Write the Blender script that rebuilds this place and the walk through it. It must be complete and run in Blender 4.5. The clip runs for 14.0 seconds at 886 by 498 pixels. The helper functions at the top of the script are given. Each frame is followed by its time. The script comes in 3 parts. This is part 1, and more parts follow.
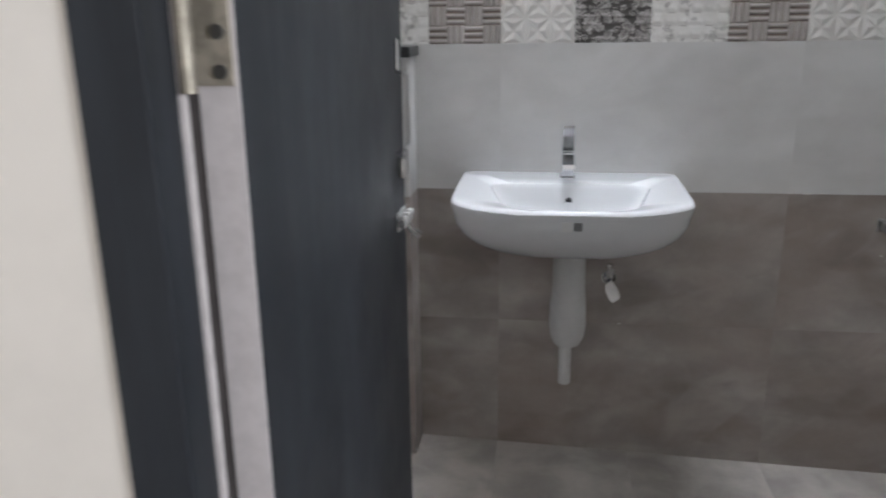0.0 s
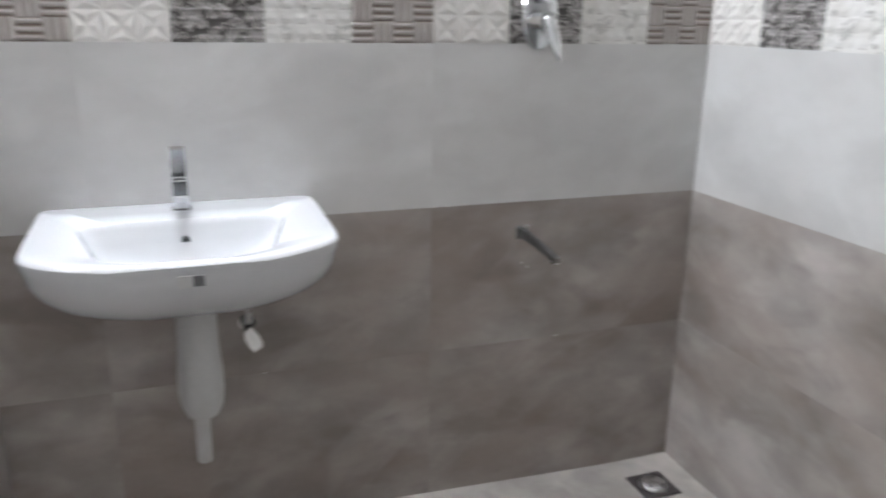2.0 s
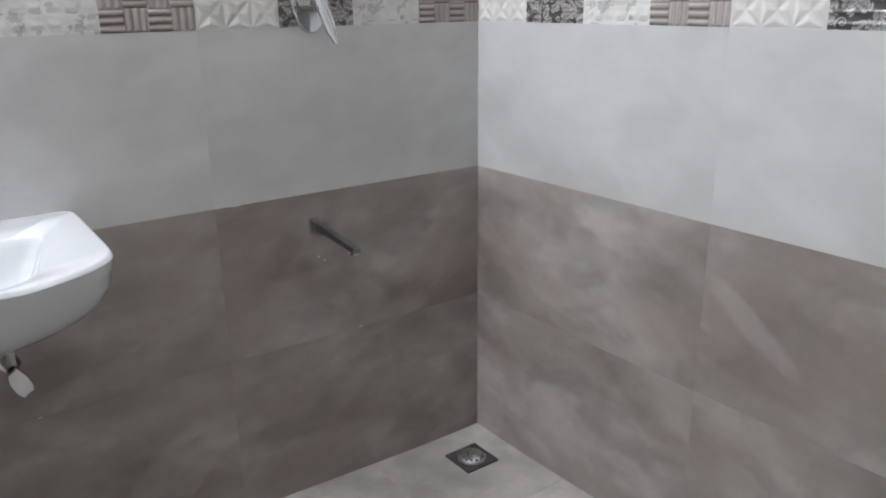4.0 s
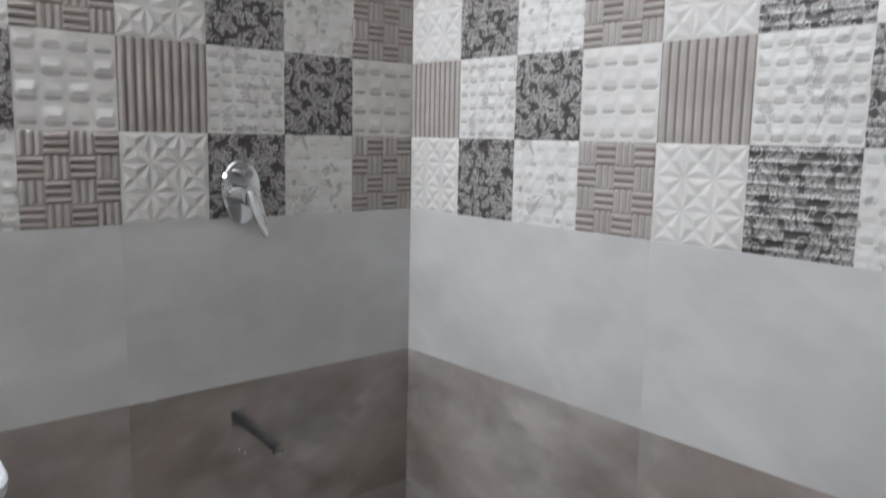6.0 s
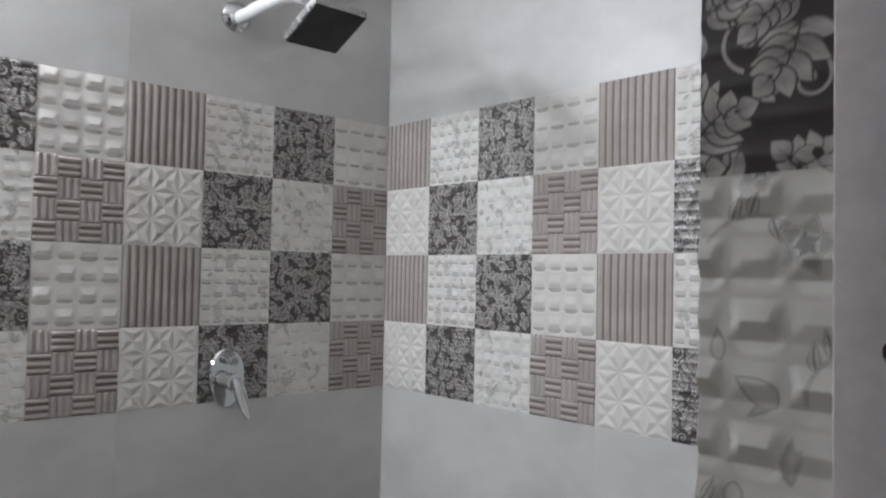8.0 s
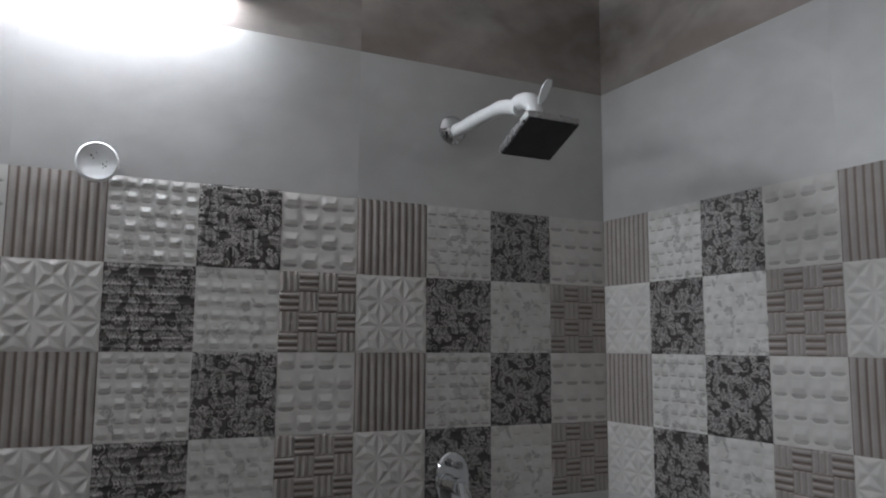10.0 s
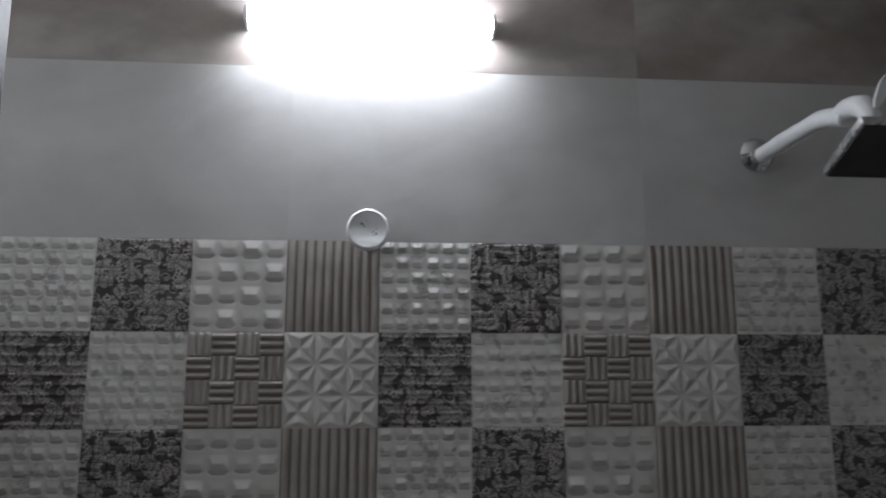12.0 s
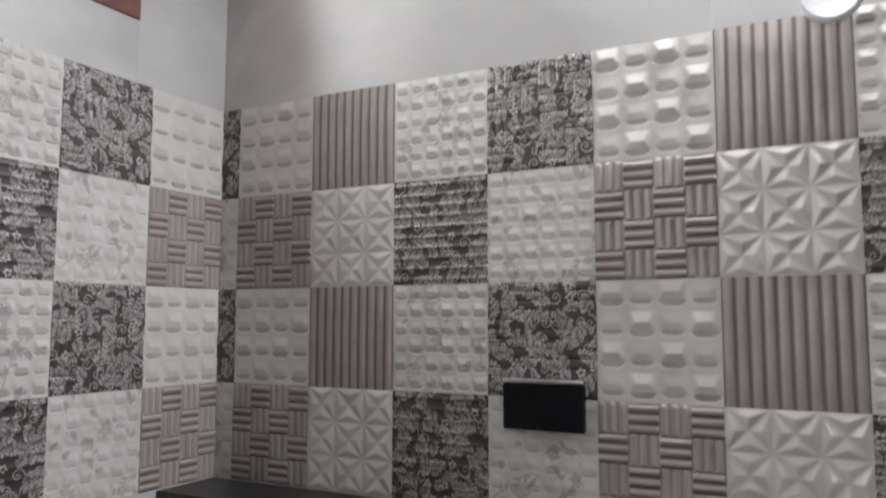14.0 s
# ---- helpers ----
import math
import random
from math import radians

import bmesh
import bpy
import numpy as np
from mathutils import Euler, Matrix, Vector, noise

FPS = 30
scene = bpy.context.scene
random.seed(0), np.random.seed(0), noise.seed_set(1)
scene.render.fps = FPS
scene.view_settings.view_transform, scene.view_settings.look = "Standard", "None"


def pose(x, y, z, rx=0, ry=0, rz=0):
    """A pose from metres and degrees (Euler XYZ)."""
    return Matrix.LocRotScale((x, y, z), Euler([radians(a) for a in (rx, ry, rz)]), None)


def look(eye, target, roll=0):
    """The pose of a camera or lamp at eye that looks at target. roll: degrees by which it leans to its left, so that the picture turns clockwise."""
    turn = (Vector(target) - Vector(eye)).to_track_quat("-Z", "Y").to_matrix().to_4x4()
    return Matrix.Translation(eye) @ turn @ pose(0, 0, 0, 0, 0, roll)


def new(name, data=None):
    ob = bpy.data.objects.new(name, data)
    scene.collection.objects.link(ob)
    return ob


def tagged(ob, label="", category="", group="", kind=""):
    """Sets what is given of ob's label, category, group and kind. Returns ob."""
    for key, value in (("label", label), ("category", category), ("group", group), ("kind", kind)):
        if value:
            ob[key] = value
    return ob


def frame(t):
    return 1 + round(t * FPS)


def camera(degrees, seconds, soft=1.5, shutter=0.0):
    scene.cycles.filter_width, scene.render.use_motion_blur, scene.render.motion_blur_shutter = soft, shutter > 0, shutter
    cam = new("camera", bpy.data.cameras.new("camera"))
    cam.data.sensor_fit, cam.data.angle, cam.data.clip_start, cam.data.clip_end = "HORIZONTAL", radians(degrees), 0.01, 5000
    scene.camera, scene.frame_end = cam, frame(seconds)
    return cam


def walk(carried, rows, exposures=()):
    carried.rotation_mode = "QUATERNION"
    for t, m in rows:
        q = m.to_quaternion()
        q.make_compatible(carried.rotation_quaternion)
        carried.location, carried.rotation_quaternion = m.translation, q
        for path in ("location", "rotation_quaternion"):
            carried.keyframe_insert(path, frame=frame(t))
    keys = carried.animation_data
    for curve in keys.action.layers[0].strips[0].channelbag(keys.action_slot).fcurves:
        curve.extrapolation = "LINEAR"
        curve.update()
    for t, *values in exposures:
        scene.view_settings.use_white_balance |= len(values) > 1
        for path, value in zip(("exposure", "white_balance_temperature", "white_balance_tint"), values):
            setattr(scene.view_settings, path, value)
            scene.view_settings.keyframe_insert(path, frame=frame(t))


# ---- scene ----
cam = camera(59.4, 14.0, 1.9, 0.45)
PATH = [
    (0, (0.070, 0.086, 1.258), (-0.186, 1.988, 0.698), -0.7),
    (0.5, (0.083, 0.223, 1.239), (0.041, 2.146, 0.692), -0.5),
    (1, (0.130, 0.36, 1.239), (0.217, 2.283, 0.698), -1.8),
    (1.5, (0.142, 0.447, 1.231), (0.374, 2.356, 0.683), -1.4),
    (2, (0.12, 0.455, 1.261), (0.76, 2.262, 0.689), 0.9),
    (2.5, (0.123, 0.523, 1.254), (1.086, 2.177, 0.672), 1.0),
    (3, (0.11, 0.53, 1.254), (1.153, 2.13, 0.661), 0.1),
    (3.2, (0.107, 0.532, 1.246), (1.173, 2.115, 0.649), -0.1),
    (5.3, (0.156, 0.576, 1.326), (1.382, 2.047, 0.748), 1.5),
    (5.5, (0.153, 0.583, 1.339), (1.41, 2.058, 0.847), 1.9),
    (6, (0.164, 0.579, 1.405), (1.466, 2.07, 1.117), 1.2),
    (6.5, (0.164, 0.572, 1.448), (1.491, 2.06, 1.288), 1.3),
    (7, (0.146, 0.542, 1.486), (1.497, 2.015, 1.412), 1.3),
    (7.5, (0.121, 0.484, 1.528), (1.48, 1.951, 1.531), 1.1),
    (8, (0.062, 0.399, 1.541), (1.401, 1.882, 1.61), 1.2),
    (8.5, (-0.001, 0.332, 1.568), (1.226, 1.908, 1.666), 1.8),
    (8.7, (0.007, 0.304, 1.549), (1.158, 1.934, 1.685), 2.0),
    (10.8, (0.119, 0.479, 1.65), (0.9, 2.286, 2.0), -0.7),
    (11, (0.146, 0.485, 1.644), (0.859, 2.312, 2.033), -0.4),
    (11.5, (0.158, 0.535, 1.676), (0.431, 2.483, 2.037), 1.2),
    (12, (0.133, 0.618, 1.675), (0.303, 2.577, 2.036), -0.1),
    (12.5, (0.124, 0.707, 1.675), (0.063, 2.677, 2.014), -0.8),
    (13, (0.124, 0.813, 1.635), (-0.244, 2.756, 1.928), -1.7),
    (13.5, (0.155, 0.943, 1.579), (-0.723, 2.718, 1.856), 0.2),
    (14, (0.128, 1.023, 1.528), (-0.808, 2.78, 1.718), 0.1),
]
walk(cam, [(t, look(eye, target, roll)) for t, eye, target, roll in PATH], [(0.0, -0.11, 6380, 10), (0.5, 0.54, 6470, 10), (1.2, 0.61, 6470, 10), (1.6, 0.49, 6450, 10), (2.0, 0.31, 6430, 10), (2.5, 0.16, 6400, 10), (3.2, 0.11, 6400, 10), (5.5, -0.05, 6350, 10), (6.5, -0.35, 6450, 10), (7.5, -0.49, 6450, 10), (8.7, -0.53, 6450, 10), (10.8, -2.22, 6350, 10), (12.5, -2.12, 6350, 10), (13.2, -1.36, 6600, 10), (13.6, -1.08, 6650, 10), (14, -0.68, 6700, 11)])

# ---- light ----
world = bpy.data.worlds.new("world")
scene.world = world
world.use_nodes = True
wn = world.node_tree
sky = wn.nodes.new("ShaderNodeTexSky")
sky.sky_type, sky.sun_disc = "NISHITA", False
sky.sun_elevation, sky.sun_rotation = radians(50), radians(40)
wn.links.new(sky.outputs["Color"], wn.nodes["Background"].inputs["Color"])
wn.nodes["Background"].inputs["Strength"].default_value = 0.12


def area_lamp(name, m, width, height, watts, colour):
    data = bpy.data.lights.new(name, "AREA")
    data.shape, data.size, data.size_y, data.energy, data.color = "RECTANGLE", width, height, watts, colour
    ob = new(name, data)
    ob.matrix_world = m
    return tagged(ob, "area lamp added in an opening as daylight", "light", kind="structure")


VENT_Y0, VENT_Y1, VENT_Z0, VENT_Z1 = 1.48, 2.06, 2.127, 2.62
area_lamp("vent_daylight", look((-1.34, 1.77, 2.42), (1.2, 0.9, 1.5)), 0.5, 0.42, 48.0, (0.9, 0.96, 1.0))
# Added fill from the outer room; its window is unseen, placed for brightness.
area_lamp("window_daylight", look((1.95, -0.85, 1.55), (-1.6, -0.6, 1.3)), 0.8, 1.1, 45.0, (0.93, 0.97, 1.0))
TUBE_STRENGTH = 365.0

# ---- materials ----


class Nodes:
    """A short way to write a node material."""

    def __init__(self, name):
        self.mat = bpy.data.materials.new(name)
        self.mat.use_nodes = True
        self.tree = self.mat.node_tree
        self.bsdf = self.tree.nodes["Principled BSDF"]
        self.coord = self.tree.nodes.new("ShaderNodeTexCoord").outputs["Object"]
        self.geo = self.tree.nodes.new("ShaderNodeNewGeometry").outputs["Position"]

    def add(self, kind, **inputs):
        n = self.tree.nodes.new(kind)
        for k, v in inputs.items():
            self.put(n.inputs[k.replace("_", " ")], v)
        return n

    def put(self, socket, v):
        if isinstance(v, bpy.types.NodeSocket):
            self.tree.links.new(v, socket)
        else:
            socket.default_value = v

    def noise(self, scale, detail=4.0, rough=0.55, vector=None, distortion=0.0):
        n = self.add("ShaderNodeTexNoise", Scale=scale, Detail=detail, Roughness=rough, Distortion=distortion)
        self.put(n.inputs["Vector"], vector or self.geo)
        return n.outputs["Fac"]

    def ramp(self, fac, *stops):
        n = self.tree.nodes.new("ShaderNodeValToRGB")
        n.color_ramp.interpolation = "EASE"
        while len(n.color_ramp.elements) < len(stops):
            n.color_ramp.elements.new(0.5)
        for e, (p, c) in zip(n.color_ramp.elements, stops):
            e.position = p
            e.color = (*c, 1) if isinstance(c, tuple) else (c, c, c, 1)
        self.put(n.inputs["Fac"], fac)
        return n.outputs["Color"]

    def mix(self, fac, a, b, how="MIX"):
        n = self.tree.nodes.new("ShaderNodeMix")
        n.data_type, n.blend_type = "RGBA", how
        for i, v in ((0, fac), (6, a), (7, b)):
            self.put(n.inputs[i], (*v, 1) if isinstance(v, tuple) else v)
        return n.outputs[2]

    def stretch(self, sx, sy, sz, vector=None):
        n = self.add("ShaderNodeMapping")
        n.inputs["Scale"].default_value = (sx, sy, sz)
        self.put(n.inputs["Vector"], vector or self.geo)
        return n.outputs["Vector"]

    def shift(self, amount, vector=None):
        """The vector moved at random from object to object."""
        r = self.tree.nodes.new("ShaderNodeObjectInfo").outputs["Random"]
        m = self.tree.nodes.new("ShaderNodeMath")
        m.operation = "MULTIPLY"
        self.put(m.inputs[0], r)
        m.inputs[1].default_value = amount
        c = self.tree.nodes.new("ShaderNodeVectorMath")
        c.operation = "ADD"
        self.put(c.inputs[0], vector or self.geo)
        self.put(c.inputs[1], m.outputs[0])
        return c.outputs[0]

    def random(self):
        return self.tree.nodes.new("ShaderNodeObjectInfo").outputs["Random"]

    def bump(self, height, strength, distance):
        n = self.add("ShaderNodeBump", Height=height, Strength=strength, Distance=distance)
        self.put(self.bsdf.inputs["Normal"], n.outputs["Normal"])

    def done(self, colour, rough=0.5, metal=0.0, **more):
        self.put(self.bsdf.inputs["Base Color"], (*colour, 1) if isinstance(colour, tuple) else colour)
        self.put(self.bsdf.inputs["Roughness"], rough)
        self.bsdf.inputs["Metallic"].default_value = metal
        for k, v in more.items():
            self.put(self.bsdf.inputs[k.replace("_", " ")], v)
        return self.mat


def cloudy_tile(name, lo, hi, rough, streaks=0.35, veins=0.3, detail=5.0, grainy=0.3, mottle=0.22, warm=None):
    """Glazed cement-look tile: broad clouds, slanting pale strokes and darker smudges, set anew on each tile."""
    n = Nodes(name)
    v = n.shift(7.0)
    lean = n.add("ShaderNodeMapping")
    lean.inputs["Rotation"].default_value = (radians(-28), radians(28), 0)
    n.put(lean.inputs["Vector"], v)
    slant = n.stretch(1, 1, 2.6, lean.outputs["Vector"])
    mid = tuple((a + b) / 2 for a, b in zip(lo, hi))
    cloud = n.noise(2.3, detail, 0.5, n.stretch(1, 1, 2.0, v), 0.25)
    base = n.ramp(cloud, (0.34, lo), (0.5, mid), (0.66, hi))
    patch = n.ramp(n.noise(6.0, 3, 0.5, n.stretch(1, 1, 1.5, v), 0.3), (0.32, 0.5 - 0.5 * mottle), (0.68, 0.5 + 0.5 * mottle))
    base = n.mix(0.9, base, patch, "OVERLAY")
    if warm:
        base = n.mix(n.ramp(n.noise(2.0, 3, 0.5, n.stretch(1, 1, 1.7, n.shift(3.1)), 0.3), (0.44, 0.0), (0.64, 0.55)), base, warm)
    stroke = n.ramp(n.noise(2.4, detail, 0.5, slant, 0.7), (0.54, 0.0), (0.72, streaks))
    base = n.mix(stroke, base, tuple(min(1, c * 1.3) for c in hi))
    smudge = n.ramp(n.noise(3.2, detail, 0.55, n.stretch(1, 1, 1.8, v), 0.4), (0.52, 0.0), (0.72, veins))
    base = n.mix(smudge, base, tuple(c * 0.72 for c in lo))
    grain = n.ramp(n.noise(60, 4, 0.6), (0.3, 0.46), (0.7, 0.54))
    base = n.mix(grainy, base, grain, "OVERLAY")
    return n.done(base, rough, 0.0)


DARK = cloudy_tile("dark_cement_tile", (0.226, 0.194, 0.176), (0.380, 0.350, 0.332), 0.38, 0.32, 0.55, 3.0, 0.3, 0.16, (0.272, 0.223, 0.199))
LIGHT = cloudy_tile("light_cement_tile", (0.465, 0.460, 0.452), (0.535, 0.531, 0.523), 0.40, 0.22, 0.14, 3.0, 0.1, 0.05)
FLOOR = cloudy_tile("floor_tile_glaze", (0.295, 0.274, 0.254), (0.42, 0.394, 0.366), 0.36, 0.3, 0.25)


def plain(name, colour, rough, metal=0.0, vary=0.12, scale=30.0, bump=0.0, **more):
    n = Nodes(name)
    f = n.noise(scale, 4)
    a = tuple(c * (1 - vary) for c in colour)
    b = tuple(min(1, c * (1 + vary)) for c in colour)
    if bump:
        n.bump(f, bump, 0.002)
    return n.done(n.ramp(f, (0.3, a), (0.7, b)), n.ramp(n.noise(scale * 0.4, 3), (0.3, max(0.02, rough * 0.8)), (0.7, rough * 1.25)), metal, **more)


GROUT = plain("grout", (0.38, 0.36, 0.345), 0.85)
CREAM = plain("cream_emulsion", (0.80, 0.757, 0.718), 0.6, vary=0.04, scale=9, bump=0.04)
WHITE = plain("white_ceiling_paint", (0.78, 0.77, 0.75), 0.7, vary=0.03, scale=12)
CERAMIC = plain("white_glazed_ceramic", (0.56, 0.573, 0.59), 0.12, vary=0.01, scale=5, Coat_Weight=0.3, Coat_Roughness=0.04)
STICKER = plain("grey_label", (0.11, 0.11, 0.115), 0.5)
# White plastic with under-basin shade put into its colour; also the pale sticker.
DIMMED_WHITE = plain("dimmed_white_plastic", (0.50, 0.503, 0.50), 0.45, vary=0.04)
PLASTIC = plain("white_plastic", (0.74, 0.75, 0.75), 0.35, vary=0.03)
CHROME = plain("chrome", (0.64, 0.65, 0.66), 0.07, 1.0, vary=0.05)
STEEL = plain("brushed_steel", (0.55, 0.55, 0.55), 0.3, 1.0, vary=0.1, scale=80)
BRASS = plain("worn_hinge_brass", (0.42, 0.38, 0.32), 0.45, 0.5, vary=0.25, scale=60)
# Chrome darkened so that its dark reflections sit in the base colour.
DARK_REFLECT_CHROME = plain("chrome_with_dark_reflection", (0.30, 0.30, 0.31), 0.22, 1.0, vary=0.1)
CHIP = plain("dried_white_grout", (0.62, 0.60, 0.57), 0.9, vary=0.15, scale=200)
# Dark screws, and chrome with dark reflections put into the colour.
SCREW_DIM_CHROME = plain("screw_and_dimmed_chrome", (0.22, 0.222, 0.226), 0.4, 1.0, vary=0.1)
SATIN = plain("satin_steel", (0.46, 0.46, 0.46), 0.5, 0.0, vary=0.08)
RUBBER = plain("black_rubber", (0.018, 0.018, 0.02), 0.55, vary=0.2)
BLACKGLASS = plain("black_gloss", (0.006, 0.006, 0.008), 0.2, vary=0.1, Specular_IOR_Level=0.2)
REDWOOD = plain("red_brown_paint", (0.15, 0.038, 0.024), 0.42, vary=0.15, scale=25)
LILAC = plain("pale_door_edge", (0.60, 0.56, 0.57), 0.6, vary=0.06, scale=70)
# Dirt specks, and dark colour for shade in the hinge gap and drain.
DIRT_SHADE = plain("dirt_and_gap_shade", (0.05, 0.042, 0.042), 0.8)
CREAMTILE = plain("glazed_relief_tile", (0.60, 0.585, 0.56), 0.7, vary=0.06, scale=18, bump=0.03, Specular_IOR_Level=0.12)


def taupe():
    """Matt taupe glaze, browner between the ridges, where groove shade is put into the colour."""
    n = Nodes("taupe_relief_tile")
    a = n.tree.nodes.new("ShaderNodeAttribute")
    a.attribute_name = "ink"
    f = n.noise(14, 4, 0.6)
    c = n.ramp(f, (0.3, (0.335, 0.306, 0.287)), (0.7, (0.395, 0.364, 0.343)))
    # Brown grooves, deepened to paint in the shade between ridges.
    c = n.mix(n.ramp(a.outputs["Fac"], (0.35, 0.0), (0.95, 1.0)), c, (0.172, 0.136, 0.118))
    n.bump(n.noise(90, 3), 0.06, 0.001)
    return n.done(c, 0.6, Specular_IOR_Level=0.25)


def laminate():
    n = Nodes("blue_black_laminate")
    f = n.noise(7, 5, 0.6, n.stretch(5, 5, 0.5))
    c = n.ramp(f, (0.3, (0.019, 0.022, 0.028)), (0.75, (0.032, 0.037, 0.046)))
    n.bump(n.noise(120, 3), 0.05, 0.0006)
    return n.done(c, n.ramp(n.noise(5, 4), (0.3, 0.40), (0.7, 0.52)), Specular_IOR_Level=0.3)


def granite():
    n = Nodes("black_granite")
    s = n.noise(220, 2, 0.7)
    c = n.ramp(s, (0.55, (0.008, 0.008, 0.009)), (0.75, (0.03, 0.03, 0.031)))
    return n.done(c, 0.3)


def printed(name, ground, leaf, light, rough):
    """A glazed tile with a printed pattern, whose ink lies in the mesh as an attribute."""
    n = Nodes(name)
    a = n.tree.nodes.new("ShaderNodeAttribute")
    a.attribute_name = "ink"
    ink = n.add("ShaderNodeMath")
    ink.operation = "MULTIPLY_ADD"
    n.put(ink.inputs[0], n.noise(110, 4, 0.6))
    ink.inputs[1].default_value = 0.12
    n.put(ink.inputs[2], a.outputs["Fac"])
    c = n.ramp(ink.outputs[0], (0.16, ground), (0.40, tuple(0.75 * c for c in leaf)), (0.66, tuple(1.08 * c for c in leaf)), (1.0, light))
    c = n.mix(0.25, c, n.ramp(n.noise(26, 4), (0.3, 0.25), (0.7, 0.75)), "OVERLAY")
    return n.done(c, rough)


TAUPE, LAMINATE, GRANITE = taupe(), laminate(), granite()
INKDARK = printed("dark_floral_print", (0.052, 0.046, 0.043), (0.385, 0.366, 0.354), (0.55, 0.53, 0.512), 0.38)
INKLIGHT = printed("light_floral_print", (0.60, 0.59, 0.565), (0.50, 0.488, 0.468), (0.27, 0.26, 0.25), 0.6)


def glow(name, colour, strength):
    n = Nodes(name)
    return n.done(colour, 0.5, Emission_Color=(*colour, 1), Emission_Strength=strength)


TUBE = glow("lit_tube_diffuser", (0.885, 0.92, 0.99), TUBE_STRENGTH)

# ---- mesh helpers ----


def mesh_of(bm, name, *mats, smooth=False):
    bmesh.ops.recalc_face_normals(bm, faces=bm.faces)
    me = bpy.data.meshes.new(name)
    bm.to_mesh(me)
    bm.free()
    for m in mats:
        me.materials.append(m)
    if smooth:
        for p in me.polygons:
            p.use_smooth = True
        me.set_sharp_from_angle(angle=radians(38))
    return me


def part(name, bm, material, parent, label="", smooth=False):
    ob = new(name, mesh_of(bm, name, material, smooth=smooth))
    ob.parent = parent
    if label:
        ob["label"] = label
    return ob


def box(x0, x1, y0, y1, z0, z1, bevel=0.0, seg=2, bm=None):
    out = bm or bmesh.new()
    made = bmesh.ops.create_cube(out, size=1)["verts"]
    for v in made:
        v.co = Vector(((x0 + x1) / 2 + v.co.x * (x1 - x0), (y0 + y1) / 2 + v.co.y * (y1 - y0), (z0 + z1) / 2 + v.co.z * (z1 - z0)))
    if bevel:
        edges = list({e for v in made for e in v.link_edges})
        bmesh.ops.bevel(out, geom=edges, offset=bevel, segments=seg, affect="EDGES", profile=0.5)
    return out


def tube(points, radius, sides=14, bm=None, caps=True):
    """A round bar along points; radius is one number or one for each point."""
    out = bm or bmesh.new()
    pts = [Vector(p) for p in points]
    radii = radius if isinstance(radius, (list, tuple)) else [radius] * len(pts)
    rings, side = [], None
    for i, p in enumerate(pts):
        d = (pts[min(i + 1, len(pts) - 1)] - pts[max(i - 1, 0)]).normalized()
        if side is None:
            side = d.orthogonal().normalized()
        side = (side - d * side.dot(d)).normalized()
        up = d.cross(side)
        rings.append([out.verts.new(p + radii[i] * (math.cos(a) * side + math.sin(a) * up)) for a in [2 * math.pi * k / sides for k in range(sides)]])
    for a, b in zip(rings, rings[1:]):
        for k in range(sides):
            out.faces.new((a[k], a[(k + 1) % sides], b[(k + 1) % sides], b[k]))
    if caps:
        out.faces.new(rings[0])
        out.faces.new(rings[-1][::-1])
    return out


def loft(rings, bm=None, cap_first=True, cap_last=True):
    out = bm or bmesh.new()
    made = [[out.verts.new(p) for p in r] for r in rings]
    n = len(made[0])
    for a, b in zip(made, made[1:]):
        for k in range(n):
            out.faces.new((a[k], a[(k + 1) % n], b[(k + 1) % n], b[k]))
    if cap_first:
        out.faces.new(made[0][::-1])
    if cap_last:
        out.faces.new(made[-1])
    return out


def thing(name, label, category, place=(0, 0, 0), group="", kind=""):
    ob = new(name)
    ob.empty_display_size = 0.05
    ob.location = place
    return tagged(ob, label, category, group, kind)


def structure(name, bm, material, label, category):
    ob = new(name, mesh_of(bm, name, material))
    return tagged(ob, label, category, kind="structure")


# ---- the setting ----
XL, XR, YB, YF, YO, TOP = -1.11, 1.54, 2.30, 0.628, 0.49, 2.82
JL, JR, HEAD = -0.182, 0.468, 2.06
T = 0.008
GD = 0.0007
wall_back = structure("wall_back", box(XL - 0.12, XR + 0.12, YB + GD, YB + 0.13, -0.2, TOP), GROUT, "bathroom wall clad in cement-look and patterned relief tiles", "wall")
wall_right = structure("wall_right", box(XR + GD, XR + 0.13, YF - 0.12, YB + GD, -0.2, TOP), GROUT, "bathroom wall clad in pale, brown and patterned tiles", "wall")
bm = bmesh.new()
wx0, wx1 = XL - 0.22, XL - GD
box(wx0, wx1, YF - 0.12, YB + T, -0.2, VENT_Z0, bm=bm)
box(wx0, wx1, YF - 0.12, YB + T, VENT_Z1, TOP, bm=bm)
box(wx0, wx1, YF - 0.12, VENT_Y0, VENT_Z0, VENT_Z1, bm=bm)
box(wx0, wx1, VENT_Y1, YB + T, VENT_Z0, VENT_Z1, bm=bm)
wall_left = structure("wall_left", bm, GROUT, "bathroom wall with patterned tiles and a high ventilator opening", "wall")
bm = bmesh.new()
box(-1.6, JL, YO, YF - T, -0.2, TOP, bm=bm)
box(JR + T, 1.9, YO, YF - T, -0.2, TOP, bm=bm)
box(JL, JR + T, YO, YF - T, HEAD, TOP, bm=bm)
wall_front = structure("wall_front", bm, CREAM, "cream-painted wall around the bathroom doorway", "wall")
structure("ceiling", box(-1.7, 2.0, -1.9, YB + 0.13, TOP, TOP + 0.12), WHITE, "plain white painted ceiling", "ceiling")
